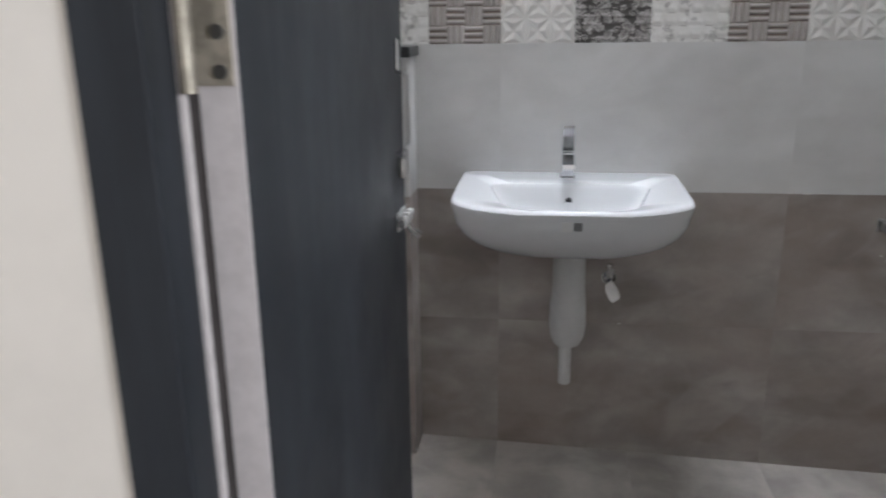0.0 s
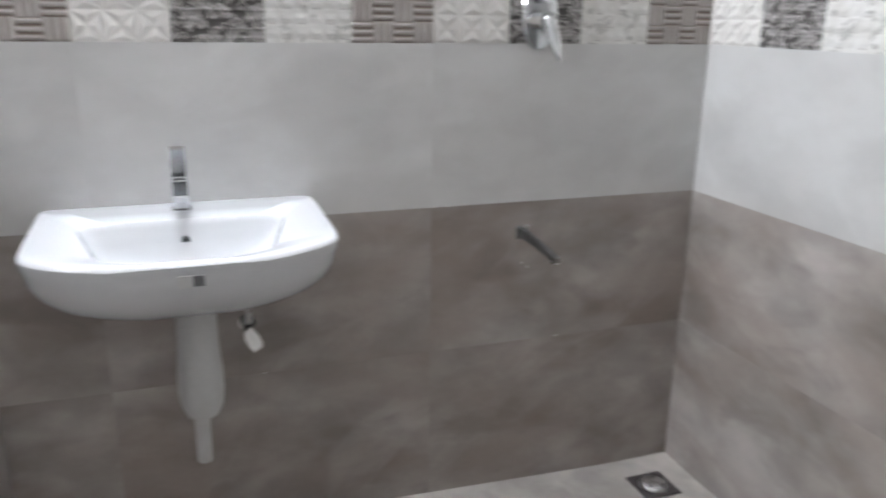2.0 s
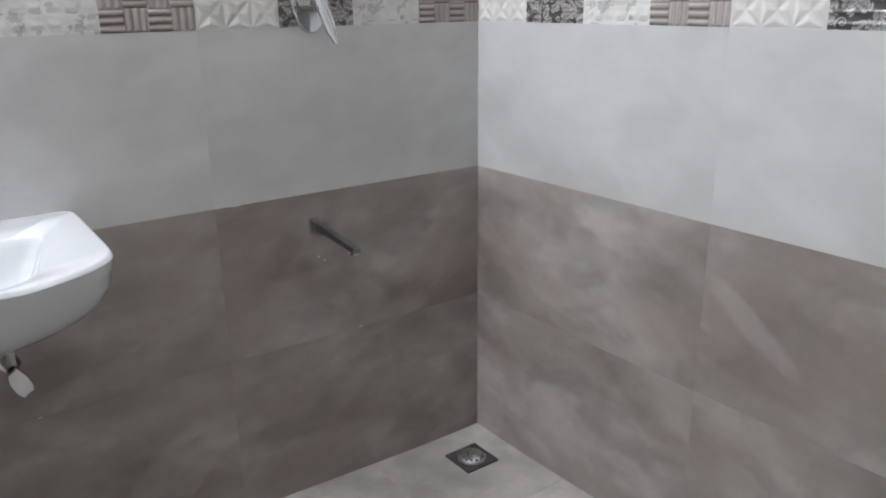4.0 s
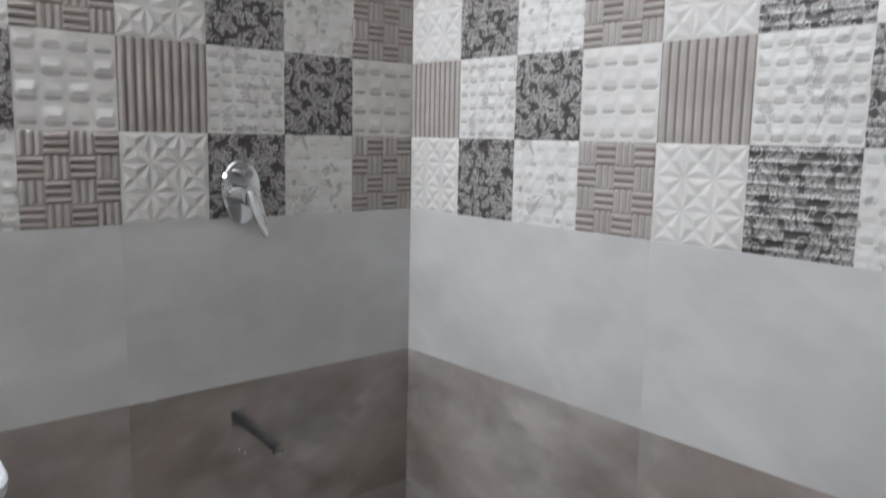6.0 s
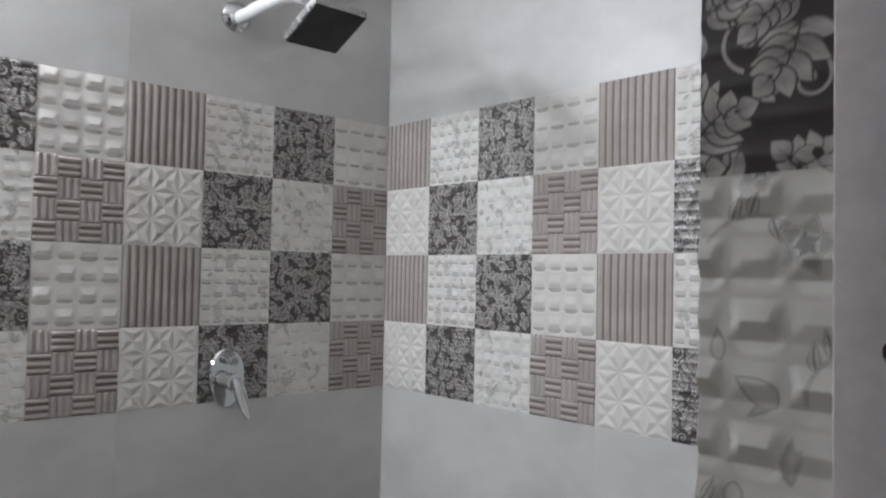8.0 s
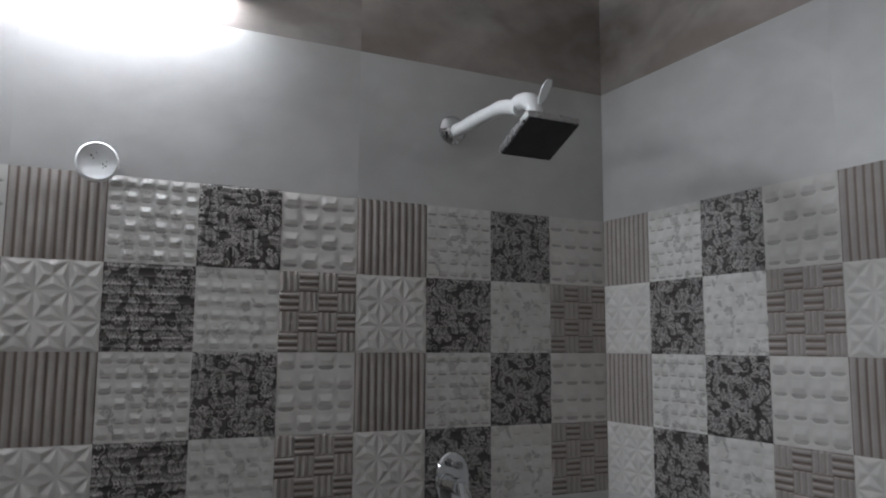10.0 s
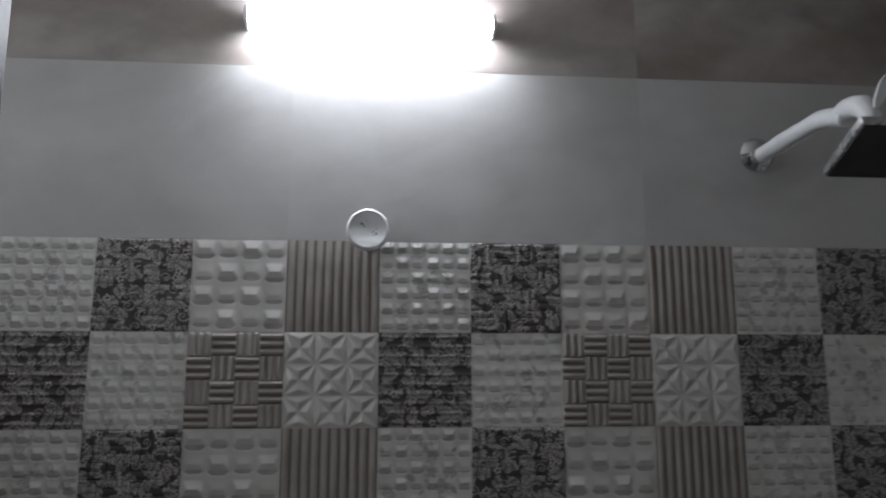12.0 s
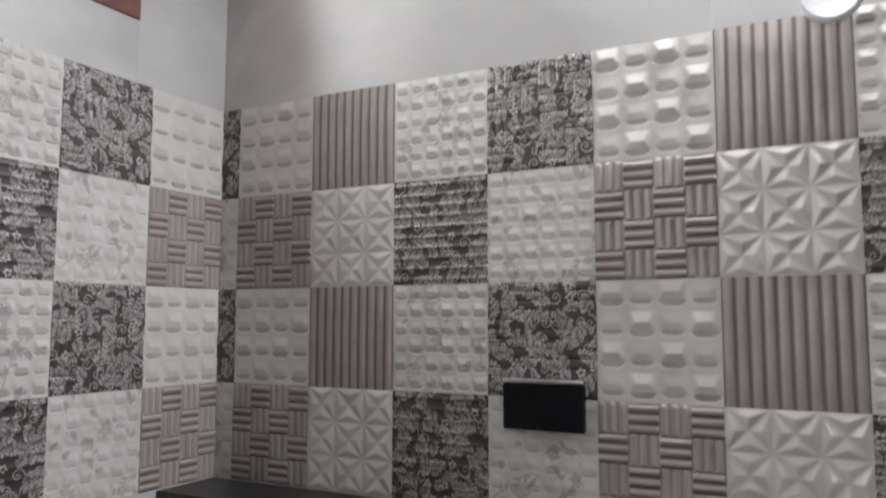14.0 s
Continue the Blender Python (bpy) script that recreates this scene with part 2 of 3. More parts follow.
structure("floor_outside", box(-1.6, 1.9, -1.8, YO + 0.06, -0.2, -0.004), FLOOR, "pale tiled floor outside the bathroom door", "floor")
structure("wall_outer_far", box(-1.7, 2.0, -1.9, -1.75, -0.2, TOP), CREAM, "cream-painted wall of the room outside", "wall")
structure("wall_outer_left", box(-1.7, -1.6, -1.75, YO, -0.2, TOP), CREAM, "cream-painted wall of the room outside", "wall")
# Unseen wall, with an opening added to hold the outer fill lamp.
bm = bmesh.new()
box(1.9, 2.0, -1.75, YO, -0.2, 0.95, bm=bm)
box(1.9, 2.0, -1.75, YO, 2.15, TOP, bm=bm)
box(1.9, 2.0, -1.75, -1.3, 0.95, 2.15, bm=bm)
box(1.9, 2.0, -0.4, YO, 0.95, 2.15, bm=bm)
structure("wall_outer_right", bm, CREAM, "unseen cream-painted wall with an opening added for the fill lamp", "wall")


def floor_z(x, y):
    """The wet floor falls towards the drain in the far corner."""
    d = math.hypot(x - 1.4, y - 2.15)
    return -0.076 + 0.034 * min(d, 1.9)


DRAIN = (1.40, 2.153)
floor = structure("floor", box(XL - 0.05, XR + 0.05, YO + 0.06, YB + 0.05, -0.2, -0.10), GROUT, "pale beige-grey tiled bathroom floor falling to a drain", "floor")

# ---- relief of the patterned tiles ----
S = 0.2


def smooth01(a, b, x):
    t = np.clip((x - a) / (b - a), 0, 1)
    return t * t * (3 - 2 * t)


def lobe(x, y, turn, length, width, bend=0.0):
    """Along and across a curved, pointed petal that starts at the origin, and how far a point lies outside it."""
    a = x * math.cos(turn) + y * math.sin(turn)
    b = -x * math.sin(turn) + y * math.cos(turn) + bend * a * a
    along = np.clip(a / length, 0, 1)
    return a, b, np.maximum(np.abs(b) - width * np.sin(math.pi * along**0.75), np.abs(a - length / 2) - length / 2)


def acanthus(u, v, seed, side=10, scale=1.0):
    """Damask: scrolled stems, fans of leaf lobes and small rosettes; 0 on the ground, about 0.5 on a leaf and 1 at its tips."""
    rnd = random.Random(seed)
    ink = np.zeros_like(u)

    def lay(dist, value, rim=0.010):
        nonlocal ink
        ink = ink * (1 - smooth01(rim, rim * 0.35, dist))
        ink = ink + smooth01(0.005, -0.006, dist) * value

    cells = [((i % side + 0.5 + rnd.uniform(-0.26, 0.26)) / side, (i // side + 0.5 + rnd.uniform(-0.26, 0.26)) / side) for i in range(side * side)]
    rnd.shuffle(cells)
    count = len(cells)
    for i, (cx, cy) in enumerate(cells):
        turn, hand = rnd.random() * 6.283, rnd.choice((-1, 1))
        x, y = np.mod(u - cx + 0.5, 1) - 0.5, np.mod(v - cy + 0.5, 1) - 0.5
        if i < count * 0.25:
            size = scale * rnd.uniform(0.5, 0.75)
            r, a = np.hypot(x, y) + 1e-6, np.arctan2(y, x) - turn
            sweep = np.mod(hand * a, 6.283)
            near = 9.0
            for lap in range(3):
                track = 0.012 * size * np.exp(0.21 * (sweep + 6.283 * lap))
                near = np.minimum(near, np.abs(r - track) - 0.0045 - 0.02 * r + 9 * (track > 0.105 * size))
            lay(near, 0.5 + 0.3 * smooth01(0.0, 0.1, r), 0.010)
        elif i < count * 0.92:
            long = scale * rnd.uniform(0.12, 0.17)
            heading, px, py = turn, 0.0, 0.0
            for k in range(5):
                for way in (1, -1) if k < 4 else (0,):
                    reach = long * (0.56 - 0.06 * k) * rnd.uniform(0.85, 1.1)
                    a, b, out = lobe(x - px, y - py, heading + way * (1.0 - 0.1 * k), reach, 0.15 * long, way * hand * 2.0)
                    lay(out, 0.24 + 0.55 * np.clip(a / reach, 0, 1) - 0.14 * np.exp(-((b / 0.004) ** 2)), 0.0065 * scale)
                heading += hand * 0.2
                px, py = px + 0.17 * long * math.cos(heading), py + 0.17 * long * math.sin(heading)
        else:
            size = scale * rnd.uniform(0.04, 0.055)
            for j in range(5):
                a, b, out = lobe(x, y, turn + 1.2566 * j, size, 0.34 * size)
                lay(out, 0.5 + 0.4 * np.clip(a / size, 0, 1), 0.006)
            lay(np.hypot(x, y) - 0.012, 0.1, 0.004)
    return np.clip(ink, 0, 1)


def blossom(u, v, seed):
    """Grey sprigs: thin curved stems with leaves, buds and five-petalled flowers, and a few faint petals."""
    rnd = random.Random(seed)
    ink = np.zeros_like(u)

    def wrap(cx, cy):
        return np.mod(u - cx + 0.5, 1) - 0.5, np.mod(v - cy + 0.5, 1) - 0.5

    for i in range(14):
        x, y = wrap(rnd.random(), rnd.random())
        a, b, out = lobe(x, y, rnd.random() * 6.283, rnd.uniform(0.08, 0.15), rnd.uniform(0.025, 0.045), rnd.uniform(-3, 3))
        ink = np.maximum(ink, smooth01(0.012, -0.025, out) * rnd.uniform(0.2, 0.42))
    for i in range(5):
        bx, by = (i * 0.37 + rnd.uniform(0, 0.2)) % 1, (i * 0.23 + rnd.uniform(0, 0.2)) % 1
        heading, curl = rnd.uniform(0.6, 2.5), rnd.uniform(-2.6, 2.6)
        px, py = bx, by
        for k in range(26):
            x, y = wrap(px, py)
            ink = np.maximum(ink, smooth01(0.0085, 0.003, np.hypot(x, y)) * 0.5)
            if k in (7, 11, 16, 20):
                a, b, out = lobe(x, y, heading + (0.9 if k % 2 else -0.9), 0.075, 0.019, rnd.uniform(-4, 4))
                ink = np.maximum(ink, smooth01(0.006, -0.006, out) * (0.32 + 0.3 * np.exp(-((b / 0.005) ** 2))))
            heading += curl * 0.05
            px, py = px + 0.0125 * math.cos(heading), py + 0.0125 * math.sin(heading)
        x, y = wrap(px, py)
        size, turn = rnd.uniform(0.06, 0.085), rnd.random() * 6.283
        for j in range(5):
            a, b, out = lobe(x, y, turn + 1.2566 * j, size, 0.36 * size)
            shade = 0.24 + 0.5 * smooth01(0.5, 0.05, a / size) + 0.30 * smooth01(-0.007, -0.001, out)
            ink = np.maximum(ink * (1 - smooth01(0.004, -0.004, out)), smooth01(0.004, -0.004, out) * shade)
        ink = np.maximum(ink, smooth01(0.014, 0.006, np.hypot(x, y)) * 0.95)
    return np.clip(ink, 0, 1)


def ribs(u, v):
    return 0.0017 * (0.5 - 0.5 * np.cos(2 * math.pi * v * 10)) ** 2.5


def basket_blocks(u, v):
    i, j = np.floor(u * 4), np.floor(v * 4)
    lying = (i + j) % 2 == 0
    return 0.002 * np.where(lying, np.abs(np.sin(math.pi * v * 12)), np.abs(np.sin(math.pi * u * 12))) ** 0.6


def step(p, q, profile, halves, soft):
    """One facetted step of a unit cell: a profile up the cell, and half its width at each height."""
    zs = [z for z, h in profile]
    rise = np.interp(q, zs, [h for z, h in profile])
    half = np.interp(q, [z for z, w in halves], [w for z, w in halves])
    return rise * np.clip((half - p) / soft, 0, 1)


LARGE = ((0.0, 0.0), (0.06, 0.0), (0.28, -0.55), (0.60, 1.0), (0.96, 0.0), (1.0, 0.0))
SMALL = ((0.0, 0.0), (0.14, 0.0), (0.32, -0.42), (0.56, 0.22), (0.84, 0.0), (1.0, 0.0))


def bosses(u, v, across, height, even=1.0):
    """A grid of facetted steps, large and small by turns."""
    big = (np.floor(u * across) + np.floor(v * across)) % 2 == 1
    p, q = np.abs(np.mod(u * across, 1) - 0.5), np.mod(v * across, 1)
    large = step(p, q, LARGE, ((0.06, 0.34), (0.28, 0.49), (0.60, 0.40), (0.96, 0.49)), 0.17)
    small = step(p, q, SMALL, ((0.14, 0.26), (0.32, 0.44), (0.56, 0.28), (0.84, 0.36)), 0.17)
    return height * np.where(big, large, even * small + (1 - even) * 0.75 * large)


def small_bumps(u, v):
    return bosses(u, v, 6, 0.0027, 0.4)


def soft_wedges(u, v):
    return bosses(u, v, 6, 0.0017, 0.0)


def field_tile(name, n, height, ink, material, width=S, u0=0.0, rows=0, e=0.025):
    """A square tile as a fine sheet with relief and a thin edge; x across, z up, facing -y."""
    nu = max(3, round(n * width / S))
    n = rows or n
    us, vs = np.linspace(u0, u0 + width / S, nu + 1), np.linspace(0, 1, n + 1)
    u, v = np.meshgrid(us, vs)
    fade = np.clip(np.minimum(v, 1 - v) / e, 0, 1)
    h = height(u, v) * fade
    pts = np.stack([(u - u0) * S, -h, v * S], -1).reshape(-1, 3)
    grid = np.arange((n + 1) * (nu + 1)).reshape(n + 1, nu + 1)
    quads = np.stack([grid[:-1, :-1], grid[:-1, 1:], grid[1:, 1:], grid[1:, :-1]], -1).reshape(-1, 4)
    rim = [*grid[0, :], *grid[1:, -1], *grid[-1, -2::-1], *grid[-2:0:-1, 0]]
    base = len(pts)
    back = pts[rim] * (1, 0, 1) + (0, T, 0)
    m = len(rim)
    sides = [(rim[(k + 1) % m], rim[k], base + k, base + (k + 1) % m) for k in range(m)]
    me = bpy.data.meshes.new(name)
    me.from_pydata(np.vstack([pts, back]).tolist(), [], quads.tolist() + [tuple(int(i) for i in s) for s in sides])
    me.materials.append(material)
    layer = me.attributes.new("ink", "FLOAT", "POINT")
    layer.data.foreach_set("value", np.concatenate([ink(u, v).ravel(), np.zeros(m)]).astype(np.float32))
    for p in me.polygons:
        p.use_smooth = True
    me.set_sharp_from_angle(angle=radians(60))
    return me


def soften(h):
    """Rounds the creases as a pressed glaze does."""
    p = np.pad(h, 1, mode="edge")
    return (p[:-2, 1:-1] + p[2:, 1:-1] + p[1:-1, :-2] + p[1:-1, 2:] + 4 * h) / 8


def star_relief(u, v):
    p, q = np.abs(np.mod(u * 3, 1) - 0.5) * 2, np.abs(np.mod(v * 3, 1) - 0.5) * 2
    far, side = np.maximum(p, q), np.minimum(p, q)
    return soften(0.0054 * np.clip(np.minimum((far - side) / 0.58, (1 - far) / 0.42), 0, 1))


def wedge_relief(u, v):
    return soften(bosses(u, v, 4, 0.0036, 0.55))


def stripe_relief(u, v):
    return 0.0031 * (0.5 - 0.5 * np.cos(2 * math.pi * 10 * u)) ** 0.85


def weave_relief(u, v):
    """Blocks of three rounded bars, lying and upright by turns."""
    i, j = np.floor(u * 4), np.floor(v * 4)
    lying = (i + j) % 2 == 0
    p, q = np.mod(u * 4, 1), np.mod(v * 4, 1)
    ends = smooth01(0.0, 0.04, np.where(lying, np.minimum(p, 1 - p), np.minimum(q, 1 - q)))
    wave = -np.cos(2 * math.pi * 3 * np.where(lying, q, p))
    return np.where(lying, 0.0041, 0.0034) * (0.5 + 0.5 * wave * ends)


def bare(u, v):
    return np.zeros_like(u)


STAR = field_tile("star_tile", 96, star_relief, bare, CREAMTILE)
WEDGE = field_tile("wedge_tile", 128, wedge_relief, bare, CREAMTILE)
# Ink follows relief depth here: painted groove shade, weaker on upright bars.
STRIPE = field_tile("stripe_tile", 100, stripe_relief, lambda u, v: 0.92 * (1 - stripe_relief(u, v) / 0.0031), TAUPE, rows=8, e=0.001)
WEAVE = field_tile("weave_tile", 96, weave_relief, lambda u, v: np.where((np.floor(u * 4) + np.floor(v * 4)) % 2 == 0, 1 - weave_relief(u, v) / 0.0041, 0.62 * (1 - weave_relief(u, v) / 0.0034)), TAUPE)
RIBBED = [field_tile("ribbed_floral_tile", 150, ribs, lambda u, v, s=s: acanthus(u, v, s), INKDARK) for s in (3, 8)]
BASKET = [field_tile("basket_floral_tile", 150, basket_blocks, lambda u, v, s=s: acanthus(u, v, s), INKDARK) for s in (5, 12)]
BUMPED = [field_tile("bumped_flower_tile", 120, small_bumps, lambda u, v, s=s: blossom(u, v, s), INKLIGHT) for s in (21, 34)]
SOFT = [field_tile("soft_flower_tile", 96, soft_wedges, lambda u, v, s=s: blossom(u, v, s), INKLIGHT) for s in (41, 52)]
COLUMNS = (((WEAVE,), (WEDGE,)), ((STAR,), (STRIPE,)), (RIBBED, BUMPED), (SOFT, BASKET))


def big_tile_mesh(w, h, material):
    bm = box(0.00005, w - 0.00005, 0, T + 0.002, 0.0001, h - 0.0001)
    edges = [e for e in bm.edges if all(v.co.y < 0.001 for v in e.verts)]
    bmesh.ops.bevel(bm, geom=edges, offset=0.0002, segments=1, affect="EDGES")
    return mesh_of(bm, "tile", material)


SHARED = {}


def big_tile(parent, place, turn, w, h, material):
    key = (round(w, 3), round(h, 3), material.name)
    if key not in SHARED:
        SHARED[key] = big_tile_mesh(w, h, material)
    ob = new("tile", SHARED[key])
    ob.matrix_world = Matrix.Translation(place) @ Matrix.Rotation(radians(turn), 4, "Z")
    ob.parent = parent
    return ob


COURSES = ((-0.12, 0.388, DARK), (0.388, 0.791, DARK), (0.791, 1.2, LIGHT), (2.0, 2.4, LIGHT), (2.4, 2.82, DARK))


def clad(parent, spans, place_at, turn, holes=()):
    """Courses of large tiles over the given spans along the wall; holes are (a0, a1, z0, z1)."""
    for z0, z1, material in COURSES:
        for a, b in spans:
            bits = [(a, b, z0, z1)]
            for ha, hb, hz0, hz1 in holes:
                left = []
                for p, q, r, s in bits:
                    if q <= ha or p >= hb or s <= hz0 or r >= hz1:
                        left.append((p, q, r, s))
                        continue
                    left += [(p, min(q, ha), r, s)] if p < ha else []
                    left += [(max(p, hb), q, r, s)] if q > hb else []
                    left += [(max(p, ha), min(q, hb), r, hz0)] if r < hz0 else []
                    left += [(max(p, ha), min(q, hb), hz1, s)] if s > hz1 else []
                bits = left
            for p, q, r, s in bits:
                big_tile(parent, place_at(p, r), turn, q - p, s - r, material)


def squares(parent, lines, place_at, turn, first):
    """Four rows of patterned squares; lines are the left edges, first the kind of the first column."""
    for k, a in enumerate(lines):
        for row in range(4):
            kinds = COLUMNS[(first + k) % 4][row % 2]
            ob = new("tile", kinds[(k // 4 + row // 2) % len(kinds)])
            ob.matrix_world = Matrix.Translation(place_at(a, 1.2 + S * row)) @ Matrix.Rotation(radians(turn), 4, "Z")
            ob.parent = parent


def back_at(a, z):
    return (a, YB, z)


def right_at(a, z):
    return (XR, YB - a, z)


def left_at(a, z):
    return (XL, YF + a, z)


# ---- door, frame and hardware ----
frame_set = thing("door_frame", "dark blue-black laminated door frame of the bathroom", "door frame", (0, 0, 0), kind="structure")
for n, x0, x1 in (("jamb", JL - 0.0015, JL + 0.040), ("jamb", JR - 0.034, JR)):
    bm = bmesh.new()
    box(x0, x1, YO - 0.006, 0.520, -0.004, HEAD, 0.002, bm=bm)
    part(n, bm, LAMINATE, frame_set)
part("stop_strip", box(-0.154, -0.1390, 0.5205, 0.526, -0.004, HEAD - 0.04, 0.001), LILAC, frame_set, "pale strip beside the hinges")
# Dark box added as the shade inside the hinge gap.
part("rebate", box(JL - 0.02, -0.1590, 0.5560, 0.600, -0.004, HEAD - 0.04), DIRT_SHADE, frame_set, "dark box for the shaded gap behind the hinges")
for z in (0.28, 1.27, 1.78):
    part("hinge_leaf", box(-0.176, -0.1400, 0.5265, 0.5285, z - 0.05, z + 0.05, 0.0005), BRASS, frame_set, "worn metal hinge leaf")
part("stop_strip", box(JR - 0.004, JR + 0.001, 0.5205, 0.5555, -0.004, HEAD - 0.04, 0.001), LILAC, frame_set, "pale grey rebate strip")
part("strike_hole", tube([(JR - 0.0345, 0.516, 1.512), (JR - 0.037, 0.516, 1.512)], 0.006, 12), RUBBER, frame_set, "dark strike hole")
part("head", box(JL + 0.0445, JR - 0.0345, YO - 0.006, 0.520, HEAD - 0.044, HEAD, 0.002), LAMINATE, frame_set)

LX, LY0, LY1 = -0.128, 0.58, 1.156
door = thing("door_1", "open dark blue-grey laminated bathroom door with steel fittings", "door", (LX, LY0, 0), kind="structure")


def on_door(name, bm, material, label="", smooth=False):
    ob = part(name, bm, material, door, label, smooth)
    ob.matrix_parent_inverse = Matrix.Translation((-LX, -LY0, 0))
    return ob


on_door("leaf", box(LX - 0.03, LX, LY0 + 0.0015, LY1 - 0.001, 0.012, 2.01, 0.0012), LAMINATE)
on_door("leaf_edge", box(LX - 0.029, LX - 0.001, LY0 - 0.001, LY0 + 0.001, 0.013, 2.009), LILAC, "pale raw edge of the door")
for z in (0.28, 1.27, 1.78):
    bm = box(LX - 0.031, LX - 0.003, LY0 - 0.004, LY0 - 0.0012, z - 0.05, z + 0.05, 0.0006)
    plate = on_door("hinge", bm, BRASS, "worn metal butt hinge")
    bm = tube([(LX - 0.0085, LY0 - 0.0580, z - 0.05), (LX - 0.0085, LY0 - 0.0580, z + 0.05)], 0.0052, 14)
    knuckle = part("knuckle", bm, BRASS, plate, smooth=True)
    for dz in (-0.041, -0.016, 0.012, 0.038):
        bm = tube([(LX - 0.011, LY0 - 0.0065, z + dz), (LX - 0.011, LY0 - 0.004, z + dz)], 0.0048, 10)
        screw = part("screw", bm, SCREW_DIM_CHROME, plate, smooth=True)
# pull handle
bm = bmesh.new()
box(LX, LX + 0.004, 1.106, 1.119, 1.199, 1.238, 0.0012, bm=bm)
box(LX, LX + 0.010, 1.112, 1.143, 1.194, 1.199, 0.0012, bm=bm)
box(LX, LX + 0.010, 1.102, 1.132, 1.089, 1.093, 0.0012, bm=bm)
on_door("handle_plate", bm, CHROME, "chrome handle plates")
on_door("pull_handle", tube([(LX + 0.007, 1.138, 1.195), (LX + 0.009, 1.148, 1.190), (LX + 0.009, 1.151, 1.182), (LX + 0.009, 1.151, 1.104), (LX + 0.009, 1.146, 1.095), (LX + 0.007, 1.128, 1.091)], 0.0028, 12), SATIN, "slim pale steel pull handle", True)
on_door("keyhole_cover", box(LX, LX + 0.009, 1.113, 1.126, 1.054, 1.082, 0.003), STEEL, "small dull steel lock cover", True)
# sliding bolt with its hanging hasp
on_door("bolt_plate", box(LX, LX + 0.003, 1.090, 1.148, 0.984, 1.010, 0.001), STEEL)
on_door("bolt", tube([(LX + 0.008, 1.08, 0.998), (LX + 0.008, 1.160, 0.998)], 0.0055, 14), CHROME, "", True)
bm = bmesh.new()
for y in (1.097, 1.119, 1.141):
    box(LX + 0.0025, LX + 0.014, y - 0.004, y + 0.004, 0.990, 1.006, 0.002, bm=bm)
on_door("bolt_guide", bm, STEEL, "", True)
on_door("hasp", tube([(LX + 0.010, 1.118, 0.990), (LX + 0.014, 1.128, 0.978), (LX + 0.018, 1.142, 0.970), (LX + 0.019, 1.150, 0.967)], [0.0042, 0.0042, 0.0045, 0.0065], 12), CHROME, "chrome hasp of the sliding bolt", True)

# ---- ventilator ----
vent = thing("window_1", "red-brown painted high ventilator window with a steel grille", "window", (XL, VENT_Y0, VENT_Z0), kind="structure")


def on(parent, name, bm, material, label="", smooth=False):
    ob = part(name, bm, material, parent, label, smooth)
    ob.matrix_parent_inverse = parent.matrix_basis.inverted()
    return ob


def under(parent, *children):
    """Hangs finished parts on another part of the same thing."""
    for ob in children:
        ob.parent, ob.matrix_parent_inverse = parent, Matrix.Identity(4)


fx0, fx1, fw = XL - 0.10, XL + 0.004, 0.085
bm = bmesh.new()
box(fx0, fx1, VENT_Y0, VENT_Y1, VENT_Z0, VENT_Z0 + 0.06, 0.003, bm=bm)
box(fx0, fx1, VENT_Y0, VENT_Y1, VENT_Z1 - 0.06, VENT_Z1, 0.003, bm=bm)
box(fx0, fx1, VENT_Y0, VENT_Y0 + fw, VENT_Z0 + 0.06, VENT_Z1 - 0.06, 0.003, bm=bm)
box(fx0, fx1, VENT_Y1 - fw, VENT_Y1, VENT_Z0 + 0.06, VENT_Z1 - 0.06, 0.003, bm=bm)
on(vent, "window_frame", bm, REDWOOD)
for k in range(3):
    on(vent, "grille_bar", tube([(XL - 0.03, VENT_Y1 - fw - 0.02 - 0.1 * k, VENT_Z0 + 0.06), (XL - 0.03, VENT_Y1 - fw - 0.02 - 0.1 * k, VENT_Z1 - 0.06)], 0.007, 10), STEEL, "", True)
on(vent, "grille_rail", box(XL - 0.036, XL - 0.024, VENT_Y0 + fw, VENT_Y1 - fw, VENT_Z0 + 0.0605, VENT_Z0 + 0.072, 0.001), STEEL)

# ---- boxed duct with granite ledge ----
BX, BY = -0.302, 2.178
duct = thing("duct_boxing", "tiled low boxing in the corner, pale above brown tiles", "boxing", (-0.7, 2.24, 0), kind="structure")
on(duct, "core", box(XL, BX - T, BY + T, YB - 0.001, -0.10, 1.17), GROUT)
for x0, x1 in ((XL, -0.94), (-0.94, BX)):
    for z0, z1, m in COURSES[:2] + ((0.791, 1.17, LIGHT),):
        ob = big_tile(None, (x0, BY, z0), 0, x1 - x0, z1 - z0, m)
        ob.parent, ob.matrix_parent_inverse = duct, duct.matrix_basis.inverted()
for z0, z1, m in COURSES[:2] + ((0.791, 1.17, LIGHT),):
    ob = big_tile(None, (BX, BY + 0.0105, z0), 90, YB - BY - 0.011, z1 - z0, m)
    ob.parent, ob.matrix_parent_inverse = duct, duct.matrix_basis.inverted()
ledge = tagged(new("granite_ledge", mesh_of(box(XL + 0.001, BX + 0.012, 2.142, YB - 0.001, 1.1705, 1.198, 0.002), "granite_ledge", GRANITE)), "polished black granite ledge on the tiled boxing", "ledge")

# ---- washbasin ----
basin = thing("washbasin", "white ceramic wall-hung washbasin with a single tap hole", "washbasin", (0.135, YB, 0.83))
N = 112
BXC, HW = 0.134, 0.299


